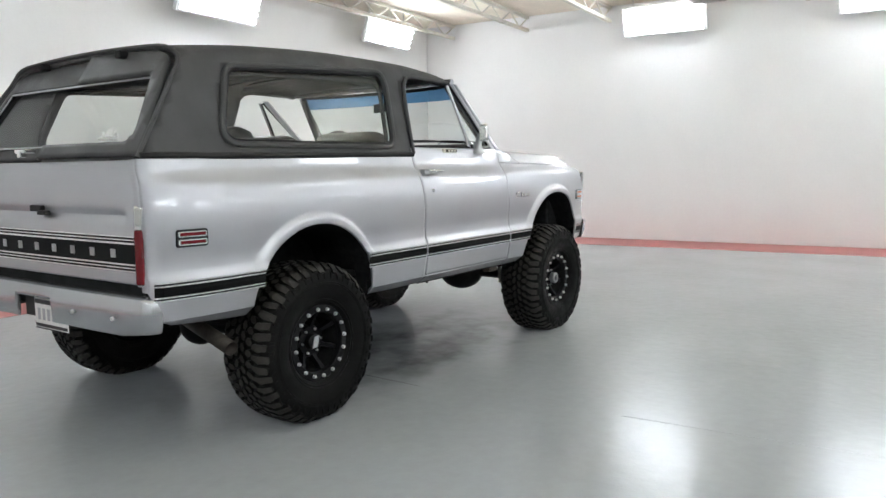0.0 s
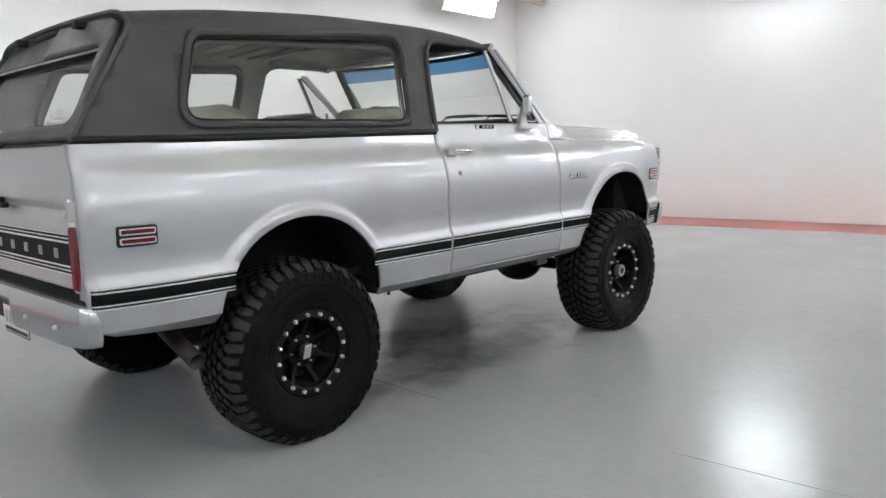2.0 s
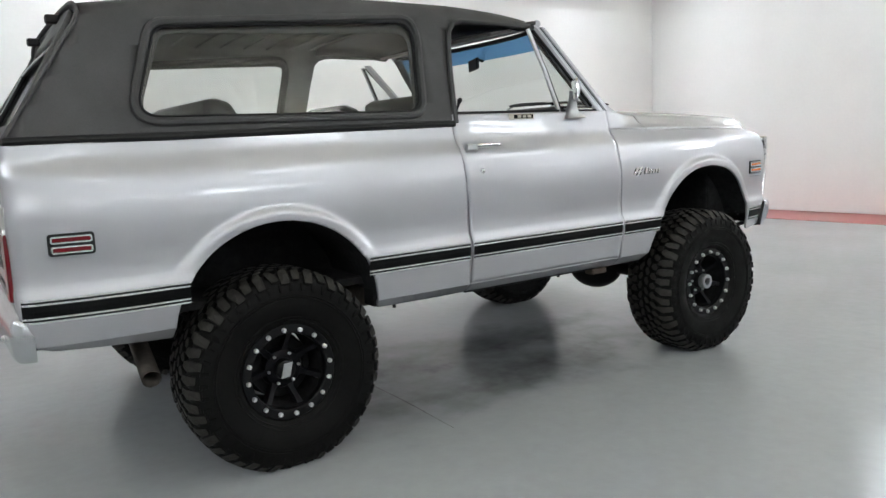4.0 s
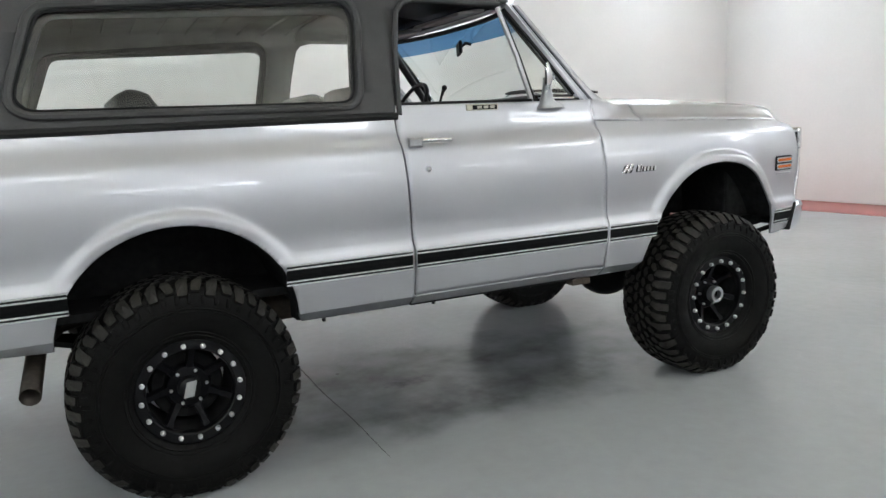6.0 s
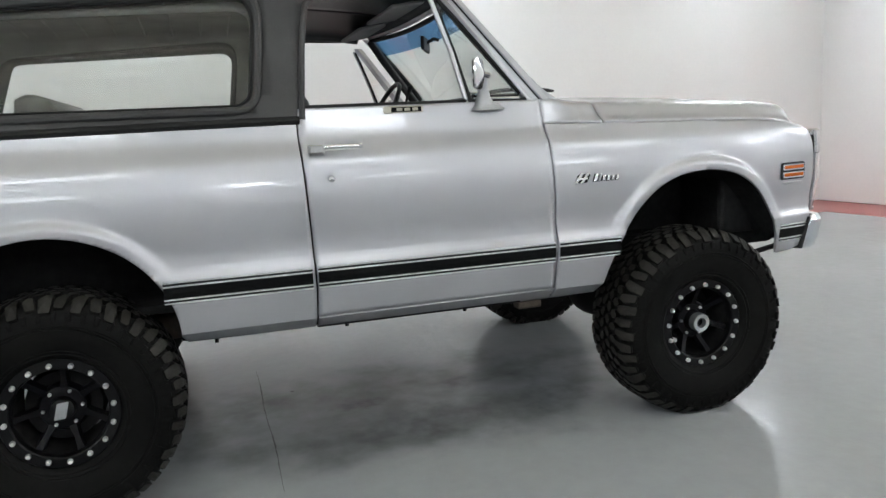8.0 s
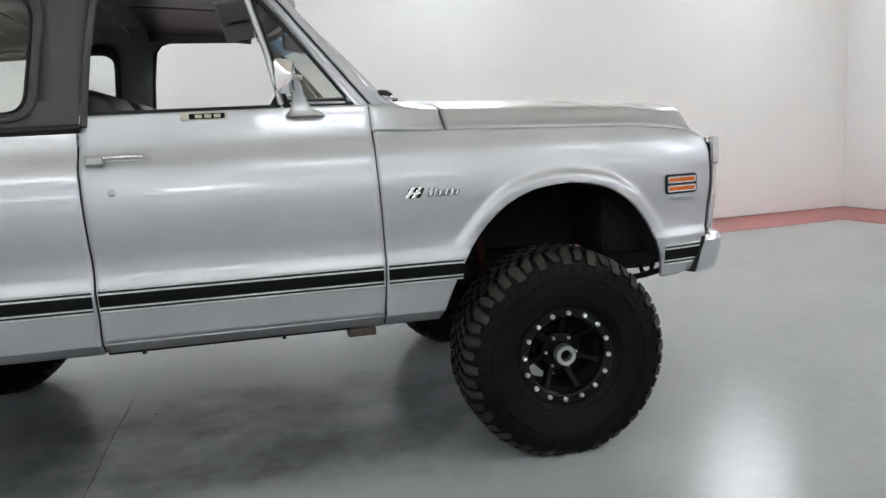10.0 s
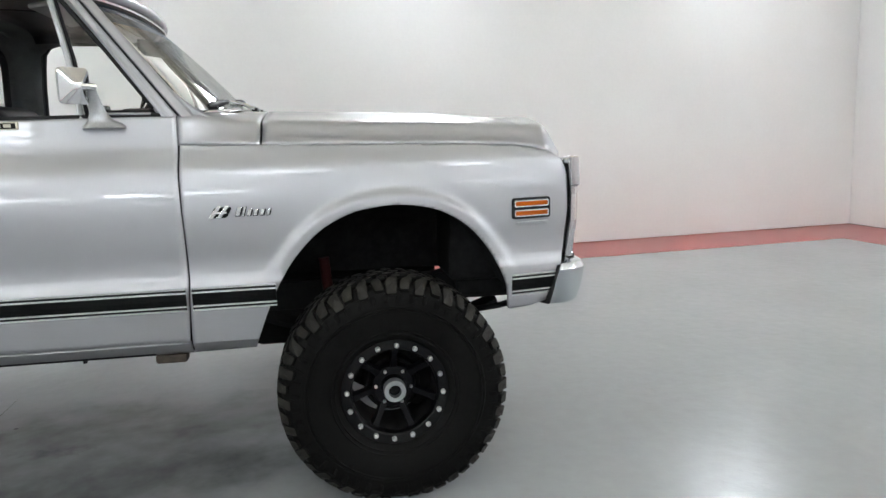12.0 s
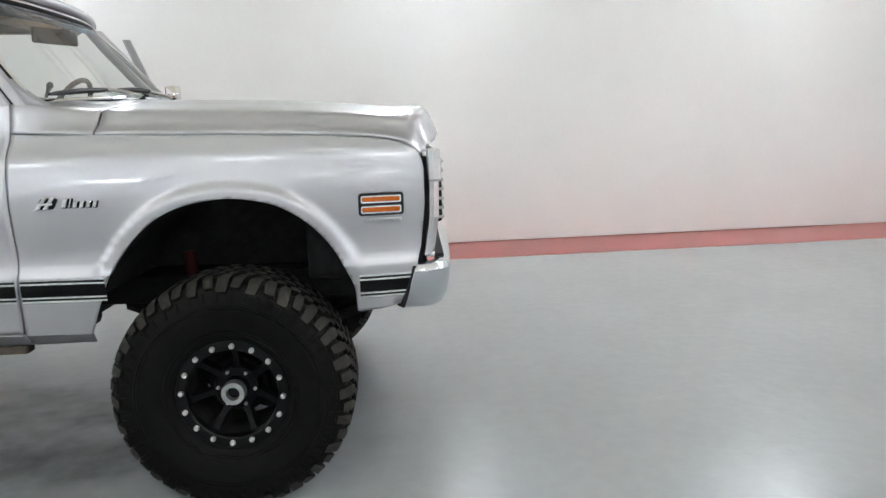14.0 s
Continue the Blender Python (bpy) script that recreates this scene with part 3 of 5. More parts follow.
# door hardware
for par, sy in ((door_r, -1), (door_l, 1)):
    def dy(x, z):
        return sy * half_width(x, z)
    yy = dy(1.0, 1.28)
    part("handle_base", box(0.942, 1.150, yy - 0.004, yy + 0.004, 1.262, 1.296, r=0.003), CHROME, par, "chrome escutcheon", smooth=False)
    b = box(0.945, 1.0, yy + sy * 0.003, yy + sy * 0.026, 1.266, 1.293, r=0.006)
    part("handle_button", b, ALU, par, "chrome push button", smooth=False)
    b = tube([(0.995, yy + sy * 0.014, 1.284), (1.02, yy + sy * 0.034, 1.287), (1.08, yy + sy * 0.040, 1.287), (1.125, yy + sy * 0.034, 1.286), (1.146, yy + sy * 0.006, 1.282)], [0.008, 0.010, 0.010, 0.010, 0.008], segs=10)
    part("door_handle", b, CHROME, par, "chrome pull handle")
    b = lathe([(0.0001, 0.008), (0.011, 0.007), (0.014, 0.0), (0.014, -0.004)], 20)
    for v in b.verts:
        v.co = Vector((1.017 + v.co.x, dy(1.017, 1.167) + sy * v.co.y, 1.167 + v.co.z))
    bmesh.ops.recalc_face_normals(b, faces=b.faces)
    part("door_lock", b, CHROME, par, "round chrome lock cylinder")
    # trim badge under the window
    yb = dy(1.34, 1.412)
    part("badge_plate", box(1.255, 1.415, yb - 0.006, yb + 0.006, 1.402, 1.429, r=0.003), BADGE_GOLD, par, "pale gold badge", smooth=False)
    part("badge_panel", box(1.285, 1.408, yb - 0.0085, yb + 0.0085, 1.406, 1.425, r=0.002), BLACK_TRIM, par, "black badge insert", smooth=False)
    for k in range(3):
        xx = 1.306 + k * 0.032
        part("badge_bar", box(xx, xx + 0.024, yb - 0.0105, yb + 0.0105, 1.4095, 1.4215, r=0.002), BADGE_GOLD, par, smooth=False)
    # window slot and inner panel
    part("weatherstrip", box(0.905, 1.92, sy * 0.845 - 0.03, sy * 0.845 + 0.022, 1.425, 1.447, r=0.004), RUBBER, par, "black rubber window strip", smooth=False)
    part("door_card", box(0.93, 1.90, min(sy * 0.80, sy * 0.86), max(sy * 0.80, sy * 0.86), 0.75, 1.420, r=0.01), SEAT, par, "black vinyl inner panel", smooth=False)

# ---- hardtop ----
SIDE_Y, SIDE_Z, LEAN_IN = 0.895, 1.372, 0.27


def roof_profile():
    """(y, z) from the right belt up and over to the left belt, evenly by length."""
    a = [(SIDE_Y - LEAN_IN * (z - SIDE_Z), z) for z in np.linspace(SIDE_Z, 1.83, 14)]
    y0, z0 = a[-1]
    ctrl = [(y0 - 0.013, 1.857), (y0 - 0.033, 1.880), (y0 - 0.062, 1.898), (y0 - 0.102, 1.911), (y0 - 0.155, 1.920)]
    roof = [(y, 1.920 + 0.018 * (1 - (y / (y0 - 0.155)) ** 2)) for y in np.linspace(y0 - 0.155, 0, 10)[1:]]
    return a + ctrl + roof


RP = np.array(roof_profile())
RS = np.r_[0, np.cumsum(np.hypot(*np.diff(RP, axis=0).T))]
S_MID = RS[-1]


def s_of_z(z):
    return float(np.interp(z, RP[:15, 1], RS[:15]))


ry_, rz_ = pchip(RS, RP[:, 0]), pchip(RS, RP[:, 1])


roof_arch = pchip((-0.66, -0.45, -0.1, 0.5, 1.0, 1.35, 1.6), (-0.034, -0.006, 0.028, 0.052, 0.050, 0.030, -0.006))


def shell(x, s):
    sgn = -1 if s <= S_MID else 1
    q = s if s <= S_MID else 2 * S_MID - s
    y, z = ry_(q), rz_(q)
    if x < -0.42:
        y -= 0.036 * ((-0.42 - x) / 0.48) ** 2
    # the roof falls a little to the front and the belt rises
    z += 0.012 * smooth01((x + 0.6) / 1.6) * (1 - q / S_MID) + roof_arch(x) * smooth01((q - 0.40) / 0.17)
    return (x, sgn * y, z)


sz = s_of_z
x_rear = lambda s: -0.912 + (-0.612 + 0.912) * min(1.0, s / sz(1.83)) + 0.012 * max(0.0, s - sz(1.83))  # noqa: E731
WIN = rounded([(-0.502, sz(1.434)), (0.773, sz(1.422)), (0.824, sz(1.852)), (-0.378, sz(1.812))], 0.09, 7)
wl, wr = split_loop(WIN, 0.2)
s_head = sz(1.848)
rear_half = [(0.2, 0)] + [(-0.912, 0)] + [(x_rear(s), s) for s in np.linspace(0.02, S_MID, 16)] + [(0.2, S_MID)] + wl
front_half = [(0.2, 0)] + wr[::-1] + [(0.2, S_MID), (1.600, S_MID), (1.580, S_MID - 0.35), (1.540, S_MID - 0.62), (1.515, s_head + 0.012)] + \
             [(1.08, s_head - 0.006), (1.025, s_head - 0.018), (0.988, s_head - 0.045), (0.978, s_head - 0.10), (0.961, sz(1.65)), (0.938, sz(1.45)), (0.932, 0)]
cuts_s = [s for s in RS[1:-1]] + [sz(z) for z in np.arange(1.39, 1.83, 0.05)]
half = sheet([rear_half, front_half], steps(-0.9, 1.6, 0.07), cuts_s, shell, (0, -0.6, 0.8))
other = flipped(half)
half = join(half, other)
bmesh.ops.remove_doubles(half, verts=half.verts[:], dist=4e-4)
hardtop = part("hardtop", half, [VINYL, LINER], truck, "black textured hardtop shell", solid=0.028)
hardtop.modifiers["thick"].material_offset = 1
hardtop.modifiers["thick"].material_offset_rim = 0

for sy in (-1, 1):
    def on(p, o=0.0):
        x, y, z = shell(*p)
        return (x, sy * (-y + o), z + o * 0.3) if sy > 0 else (x, y - o, z + o * 0.3)
    part("window_moulding", tube([on(p, 0.004) for p in WIN], 0.016, True, 8), VINYL, hardtop, "black rubber window moulding")
    inner = rounded([(-0.478, sz(1.453)), (0.749, sz(1.441)), (0.798, sz(1.834)), (-0.358, sz(1.795))], 0.075, 7)
    part("window_bead", tube([on(p, 0.002) for p in inner], 0.0055, True, 6), RUBBER, hardtop, "grey window bead")
    b = bmesh.new()
    b.faces.new([b.verts.new(on(p, -0.006)) for p in rounded([(-0.495, sz(1.446)), (0.758, sz(1.434)), (0.809, sz(1.842)), (-0.372, sz(1.800))], 0.08, 7)])
    g = part("side_window", b, GLASS, hardtop, "clear glass pane", smooth=False)
    g.visible_shadow = False
    # frame between moulding and pane
    b = bmesh.new()
    va, vb = [b.verts.new(on(p, 0.004)) for p in WIN], [b.verts.new(on(p, -0.002)) for p in inner]
    for k in range(len(va)):
        b.faces.new((va[k], va[(k + 1) % len(va)], vb[(k + 1) % len(va)], vb[k]))
    part("window_frame", b, VINYL, hardtop, "black frame", solid=0.006)
    # edge of the door opening and rear edge bead
    part("drip_rail", tube([on((x, s), 0.006) for x, s in ((0.937, 0.01), (0.942, sz(1.45)), (0.964, sz(1.65)), (0.981, s_head - 0.10), (0.995, s_head - 0.043), (1.028, s_head - 0.014), (1.08, s_head - 0.002), (1.515, s_head + 0.016))], 0.012, segs=8), VINYL, hardtop, "black drip rail")
    part("base_gasket", tube([on((x, 0.006), 0.004) for x in np.linspace(-0.908, 0.925, 24)], 0.016, segs=8), RUBBER, hardtop, "black rubber gasket")

edge = [shell(x_rear(s) - 0.004, s) for s in np.linspace(0.0, S_MID, 24)]
edge = edge + [(x, -y, z) for x, y, z in edge[::-1][1:]]
part("rear_edge", tube(edge, 0.010, segs=8), VINYL, hardtop, "rolled rear edge")

# trim round the side windows, inside, and the dark front of the headliner
def lining(x, s):
    x, y, z = shell(x, s)
    return (x, y * 0.955, z - 0.034 * smooth01((s - 0.40) / 0.1))


trim_in = rounded([(-0.462, sz(1.440)), (0.745, sz(1.428)), (0.790, sz(1.818)), (-0.330, sz(1.778))], 0.075, 7)
b = bmesh.new()
va, vb = [b.verts.new(lining(*p)) for p in WIN], [b.verts.new(lining(*p)) for p in trim_in]
for k in range(len(va)):
    b.faces.new((va[k], va[(k + 1) % len(va)], vb[(k + 1) % len(va)], vb[k]))
bmesh.ops.recalc_face_normals(b, faces=b.faces)
pair("window_trim", b, VINYL, hardtop, "dark inner window trim", solid=0.008)
b = sheet([[(0.98, s_head + 0.03), (1.50, s_head + 0.05), (1.50, S_MID), (0.98, S_MID)]], steps(1.05, 1.5, 0.1), [s for s in RS if s > s_head + 0.05][:-1], lambda x, s: Vector(lining(x, s)) + Vector((0, 0, -0.010)), (0, 0, -1))
b = join(b, flipped(b))
part("front_headliner", b, SEAT, hardtop, "black front headliner", solid=0.006)

# lift gate of the hardtop


def gate(y, z):
    f = (z - 1.372) / 0.52
    return (-0.912 + 0.30 * f + 0.035 - 0.030 * (1 - (y / 0.85) ** 2) * (1 - 0.85 * f), y, z)


ghole = rounded([(-0.752, 1.432), (0.752, 1.432), (0.656, 1.745), (-0.656, 1.745)], 0.06, 6)
gl, gr = split_loop(ghole, 0.0)
left = [(0, 1.375), (-0.842, 1.375), (-0.722, 1.80), (-0.690, 1.835), (-0.61, 1.858), (-0.3, 1.872), (0, 1.876)] + gl
right = [(-y, z) for y, z in left]
bm = sheet([left, right], steps(-0.85, 0.86, 0.045), steps(1.39, 1.9, 0.025), gate, (-1, 0, 0.3))
liftgate = part("lift_gate", bm, VINYL, truck, "black lift gate with a chrome-edged window", solid=0.025)
b = bmesh.new()
b.faces.new([b.verts.new(Vector(gate(*p)) + Vector((0.008, 0, 0))) for p in rounded([(-0.759, 1.428), (0.759, 1.428), (0.663, 1.750), (-0.663, 1.750)], 0.06, 6)])
g = part("rear_window", b, GLASS, liftgate, "clear glass pane", smooth=False)
g.visible_shadow = False
part("window_seal", tube([Vector(gate(*p)) + Vector((-0.004, 0, 0)) for p in ghole], 0.013, True, 8), RUBBER, liftgate, "black rubber seal")
part("chrome_strip", tube([Vector(gate(y, 1.436)) + Vector((-0.014, 0, 0)) for y in np.linspace(-0.728, 0.728, 9)], 0.0045, segs=6), ALU, liftgate, "chrome strip")
part("chrome_strip", tube([Vector(gate(y, 1.738)) + Vector((-0.014, 0, 0)) for y in np.linspace(-0.645, 0.645, 9)], 0.0045, segs=6), ALU, liftgate, "chrome strip")
for sy in (-1, 1):
    part("chrome_strip", tube([Vector(gate(sy * (0.648 + 0.097 * f), 1.738 - 0.28 * f)) + Vector((-0.014, 0, 0)) for f in (0, 0.3, 0.6, 1.0)], 0.004, segs=6), ALU, liftgate, "chrome strip")
    part("gate_hinge", box(-0.675, -0.62, sy * 0.36 - 0.02, sy * 0.36 + 0.02, 1.852, 1.888, r=0.008), RUBBER, liftgate, "black hinge", smooth=False)
part("gate_latch", box(-0.985, -0.93, -0.05, 0.05, 1.405, 1.425, r=0.005), CHROME, liftgate, "chrome latch handle", smooth=False)
part("latch_lever", box(-0.990, -0.962, -0.018, 0.018, 1.385, 1.412, r=0.004), CHROME, liftgate, "chrome latch lever", smooth=False)
b = tube([Vector(gate(-0.60, 1.458)) + Vector((-0.001, 0, 0)), Vector(gate(-0.45, 1.462)) + Vector((-0.001, 0, 0))], 0.006, segs=4)
for dy_, dz_ in ((-0.585, 0.024), (-0.560, 0.040), (-0.535, 0.050), (-0.51, 0.046), (-0.485, 0.030)):
    b = tube([Vector(gate(dy_, 1.462 + 0.008)) + Vector((-0.002, 0, 0)), Vector(gate(dy_ + 0.012, 1.462 + dz_)) + Vector((-0.002, 0, 0))], 0.008, segs=4, bm=b)
part("window_sticker", b, PLATE, liftgate, "small white sticker")

# ---- tailgate ----
TX = -0.918


def gate_face(y, z):
    x = TX + 0.012 * smooth01((z - 1.18) / 0.15)
    x += 0.022 * math.exp(-((z - 1.118) / 0.022) ** 2) * (1 - smooth01((abs(y) - 0.72) / 0.05))
    return (x - 0.010 * (1 - (y / 0.85) ** 2), y, z)


bm = sheet([rounded([(-0.832, 0.826), (0.832, 0.826), (0.832, 1.05), (0.838, 1.362), (-0.838, 1.362), (-0.832, 1.05)], 0.02, 3)],
           steps(-0.82, 0.83, 0.06) + [-0.77, -0.75, -0.73, -0.71, 0.71, 0.73, 0.75, 0.77], steps(0.81, 1.36, 0.0125), gate_face, (-1, 0, 0))
tailgate = part("tailgate", bm, PAINT, truck, solid=0.012)


def gate_bar(y0, y1, z0, z1, t, mat, name, label=""):
    n = 12 if y1 - y0 > 0.3 else 1
    b = bmesh.new()
    rows = []
    for i in range(n + 1):
        y = y0 + (y1 - y0) * i / n
        row = [b.verts.new(Vector(gate_face(y, z)) + Vector((-o, 0, 0))) for z, o in ((z0, -0.002), (z0, t), (z1, t), (z1, -0.002))]
        rows.append(row)
    for p, q in zip(rows, rows[1:]):
        for k in range(3):
            b.faces.new((p[k], q[k], q[k + 1], p[k + 1]))
    b.faces.new(rows[0]), b.faces.new(rows[-1][::-1])
    bmesh.ops.recalc_face_normals(b, faces=b.faces)
    part(name, b, mat, tailgate, label, smooth=False)


gate_bar(-0.822, 0.822, 0.879, 1.036, 0.003, TRIM, "moulding", "bright moulding")
gate_bar(-0.815, 0.815, 0.916, 0.999, 0.006, BLACK_TRIM, "black_panel", "black insert panel")
for z in (1.026, 1.012, 0.903, 0.889):
    gate_bar(-0.82, 0.82, z - 0.0035, z + 0.0045, 0.005, BLACK_TRIM, "pinstripe")
for k in range(9):
    y = 0.650 - 0.163 * k
    gate_bar(y - 0.017, y + 0.017, 0.939, 0.976, 0.010, ALU, "letter_bar", "raised bright bar")
bm = box(TX - 0.030, TX - 0.004, -0.085, 0.020, 1.127, 1.157, r=0.006)
part("tailgate_handle", bm, RUBBER, tailgate, "black release handle", smooth=False)
bm = box(TX - 0.036, TX - 0.006, -0.135, -0.06, 1.112, 1.134, r=0.004)
part("handle_lever", bm, RUBBER, tailgate, "black lever", smooth=False)

# tail lamps
for sy in (-1, 1):
    def lamp_block(z0, z1, y0, y1, x0, x1, mat, name, label, r=0.004):
        b = box(x0, x1, min(sy * y0, sy * y1), max(sy * y0, sy * y1), z0, z1, r=r)
        for v in b.verts:
            v.co.y += sy * 0.02 * (v.co.z - 0.95)
            v.co.x += 0.35 * max(0.0, abs(v.co.y) - 0.87)
        part(name, b, mat, truck, label, smooth=False)
    lamp_block(0.818, 1.176, 0.832, 0.908, -0.944, -0.900, TRIM, "tail_lamp_bezel", "bright tail lamp bezel", 0.016)
    lamp_block(0.832, 1.070, 0.848, 0.895, -0.953, -0.92, RED_LENS, "tail_lamp", "tall narrow red tail lamp lens", 0.010)
    lamp_block(1.084, 1.164, 0.849, 0.893, -0.948, -0.92, REVERSE_LENS, "reversing_lamp", "small clear reversing lamp lens", 0.010)
    b = bmesh.new()
    rows = []
    for z in np.linspace(0.80, 1.364, 24):
        hw = half_width(-0.9345, z)
        rows.append([b.verts.new((x, sy * y, z)) for x, y in ((-0.930, hw + 0.003), (-0.9365, hw - 0.004), (-0.9375, hw - 0.02), (-0.934, hw - 0.045), (-0.915, hw - 0.050))])
    for p, q in zip(rows, rows[1:]):
        for k in range(4):
            b.faces.new((p[k], p[k + 1], q[k + 1], q[k]))
    bmesh.ops.recalc_face_normals(b, faces=b.faces)
    part("rear_pillar", b, PAINT, truck)


# ---- bumpers ----
def bumper(prof, path, name, label, mat, n0=1.0, n1=1.0, dip=0.0, lift=0.0, rake=0.0):
    """prof: (out, z) pairs round the section; path: (x, y, outward x, outward y)."""
    b = bmesh.new()
    rows = [[b.verts.new((x + o * nx, y + o * ny, (max(z, dip + (z - dip) * 0.15) if n0 < y < n1 else z) + lift * smooth01((abs(y) - 0.68) / 0.25) * min(1.0, max(0.0, (0.72 - z) / 0.11)))) for o, z in prof] for x, y, nx, ny in path]
    for row in (rows[0], rows[-1]):
        for v in row:
            v.co.x += rake * (v.co.z - 0.67)
    for p, q in zip(rows, rows[1:]):
        for k in range(len(prof)):
            b.faces.new((p[k], q[k], q[(k + 1) % len(prof)], p[(k + 1) % len(prof)]))
    b.faces.new(rows[0][::-1]), b.faces.new(rows[-1])
    bmesh.ops.recalc_face_normals(b, faces=b.faces)
    return part(name, b, mat, truck, label, bevel=0.004)


def wrap(x_end, x_face, y_end, y_turn, sgn, n=8, ys=(-0.66, -0.50, -0.40, -0.37, -0.2, -0.03, 0.0), bow=0.02):
    """Plan line of a bumper that wraps round both corners."""
    pts = [(x_end, -y_end, 0, -1)]
    for k in range(n + 1):
        a = math.pi / 2 * k / n
        cx, cy = x_face - sgn * (y_end - y_turn), -y_turn
        pts.append((cx + sgn * (y_end - y_turn) * math.sin(a), cy - (y_end - y_turn) * math.cos(a), sgn * math.sin(a), -math.cos(a)))
    for y in ys:
        pts.append((x_face + sgn * bow * (1 - (y / y_turn) ** 2), y, sgn, 0))
    return pts + [(x, -y, nx, -ny) for x, y, nx, ny in pts[::-1][1:]]


REAR_PROF = [(-0.058, 0.781), (-0.022, 0.778), (-0.008, 0.771), (-0.001, 0.756), (0.003, 0.700), (0.0, 0.640), (-0.009, 0.606), (-0.018, 0.597), (-0.023, 0.610), (-0.009, 0.70), (-0.020, 0.760), (-0.058, 0.768)]
rear_bumper = bumper(REAR_PROF, wrap(-0.892, -0.962, 0.938, 0.884, -1, ys=(-0.80, -0.72, -0.55, -0.35, -0.215, -0.172, -0.166, -0.05, 0.0), bow=0.012), "rear_bumper", "dull silver steel rear bumper", BUMPER_REAR, -0.17, 0.17, 0.728, 0.024)
for y in (-0.69, -0.37, 0.37, 0.69):
    b = lathe([(0.0001, 0.010), (0.007, 0.008), (0.010, 0.002), (0.010, -0.002)], 14)
    for v in b.verts:
        v.co = Vector((-0.968 - 0.012 * (1 - (y / 0.884) ** 2) - v.co.y, y + v.co.x, 0.676 + v.co.z))
    part("bumper_bolt", b, BOLT, rear_bumper)
part("plate_bracket", box(-0.930, -0.918, -0.17, 0.165, 0.60, 0.735, r=0.004), RUBBER, rear_bumper, "black plate bracket", smooth=False)
part("plate_frame", box(-0.9380, -0.9345, -0.258, 0.060, 0.546, 0.706, r=0.002), RUBBER, rear_bumper, "black plate frame", smooth=False)
part("number_plate", box(-0.940, -0.935, -0.252, 0.054, 0.552, 0.700, r=0.002), PLATE, rear_bumper, "white number plate with dark bars", smooth=False)
part("plate_header", box(-0.9415, -0.9395, -0.245, 0.047, 0.672, 0.694), PLATE_INK, rear_bumper, smooth=False)
part("plate_footer", box(-0.9415, -0.9395, -0.245, 0.047, 0.558, 0.574), PLATE_INK, rear_bumper, smooth=False)
for k in range(6):
    y = -0.222 + k * 0.044
    part("plate_bar", box(-0.9415, -0.9395, y, y + 0.026, 0.592, 0.650), PAINT_DULL, rear_bumper, smooth=False)
part("valance", box(-0.915, -0.900, -0.84, 0.84, 0.66, 0.822, r=0.004), UNDER, truck, "dark gap panel", smooth=False)

FRONT_PROF = [(-0.045, 0.838), (-0.018, 0.843), (0.002, 0.836), (0.014, 0.815), (0.009, 0.765), (-0.002, 0.72), (-0.018, 0.684), (-0.028, 0.676), (-0.030, 0.690), (-0.014, 0.74), (-0.010, 0.80), (-0.022, 0.826)]
front_bumper = bumper(FRONT_PROF, wrap(3.252, 3.418, 0.935, 0.825, 1), "front_bumper", "chrome steel front bumper", BUMPER, rake=0.32)
# black strip on each end in place of the dark reflection in the chrome
for sy in (-1, 1):
    b = bmesh.new()
    rows = []
    for z in np.linspace(0.682, 0.832, 7):
        x = 3.252 + 0.32 * (z - 0.67)
        rows.append([b.verts.new((x + 0.004, sy * 0.943, z)), b.verts.new((x - 0.004, sy * 0.942, z)), b.verts.new((x - 0.026, sy * 0.906, z)), b.verts.new((x + 0.004, sy * 0.905, z))])
    for p, q in zip(rows, rows[1:]):
        for k in range(4):
            b.faces.new((p[k], q[k], q[(k + 1) % 4], p[(k + 1) % 4]))
    b.faces.new(rows[0]), b.faces.new(rows[-1])
    bmesh.ops.recalc_face_normals(b, faces=b.faces)
    part("bumper_return", b, RUBBER, front_bumper, "returned bumper end, black for the dark reflection in its chrome", bevel=0.003)
part("bumper_filler", box(3.36, 3.41, -0.80, 0.80, 0.838, 0.852, r=0.004), RUBBER, front_bumper, "black filler strip", smooth=False)

# ---- grille and headlamps ----
b = None
nose_x = pchip((0.70, 0.80, 0.90, 1.05, 1.18, 1.228, 1.262), (3.262, 3.300, 3.325, 3.343, 3.343, 3.330, 3.290))
for sy in (-1, 1):
    q, rows = bmesh.new(), []
    for z in (0.860, 0.866, 0.90, 1.00, 1.10, 1.128, 1.136, 1.165, 1.195, 1.225, 1.240, 1.246):
        x0, grow = nose_x(min(z, 1.2)) + 0.005, 0.010 * smooth01((z - 1.125) / 0.012)
        cap = 0.010 if z in (0.860, 1.246) else 0.0
        rows.append([q.verts.new((px, sy * py, z)) for px, py in ((x0 + 0.008 + cap, 0.845), (x0 + 0.008 + cap, 0.893 + grow * 0.5 - cap), (x0 + 0.014 + cap, 0.903 + grow * 0.5 - cap), (x0 + 0.030, 0.900 + grow * 0.5 - cap), (x0 + 0.043 + grow - cap, 0.888 - cap), (x0 + 0.048 + grow - cap, 0.862), (x0 + 0.040 - cap, 0.842))])
    for p, r in zip(rows, rows[1:]):
        for k in range(7):
            q.faces.new((p[k], r[k], r[(k + 1) % 7], p[(k + 1) % 7]))
    q.faces.new(rows[0]), q.faces.new(rows[-1][::-1])
    bmesh.ops.recalc_face_normals(q, faces=q.faces)
    b = join(b, q)
b = box(3.338, 3.374, -0.89, 0.89, 1.216, 1.238, b, r=0.006)
b = box(3.338, 3.374, -0.89, 0.89, 0.855, 0.875, b, r=0.006)
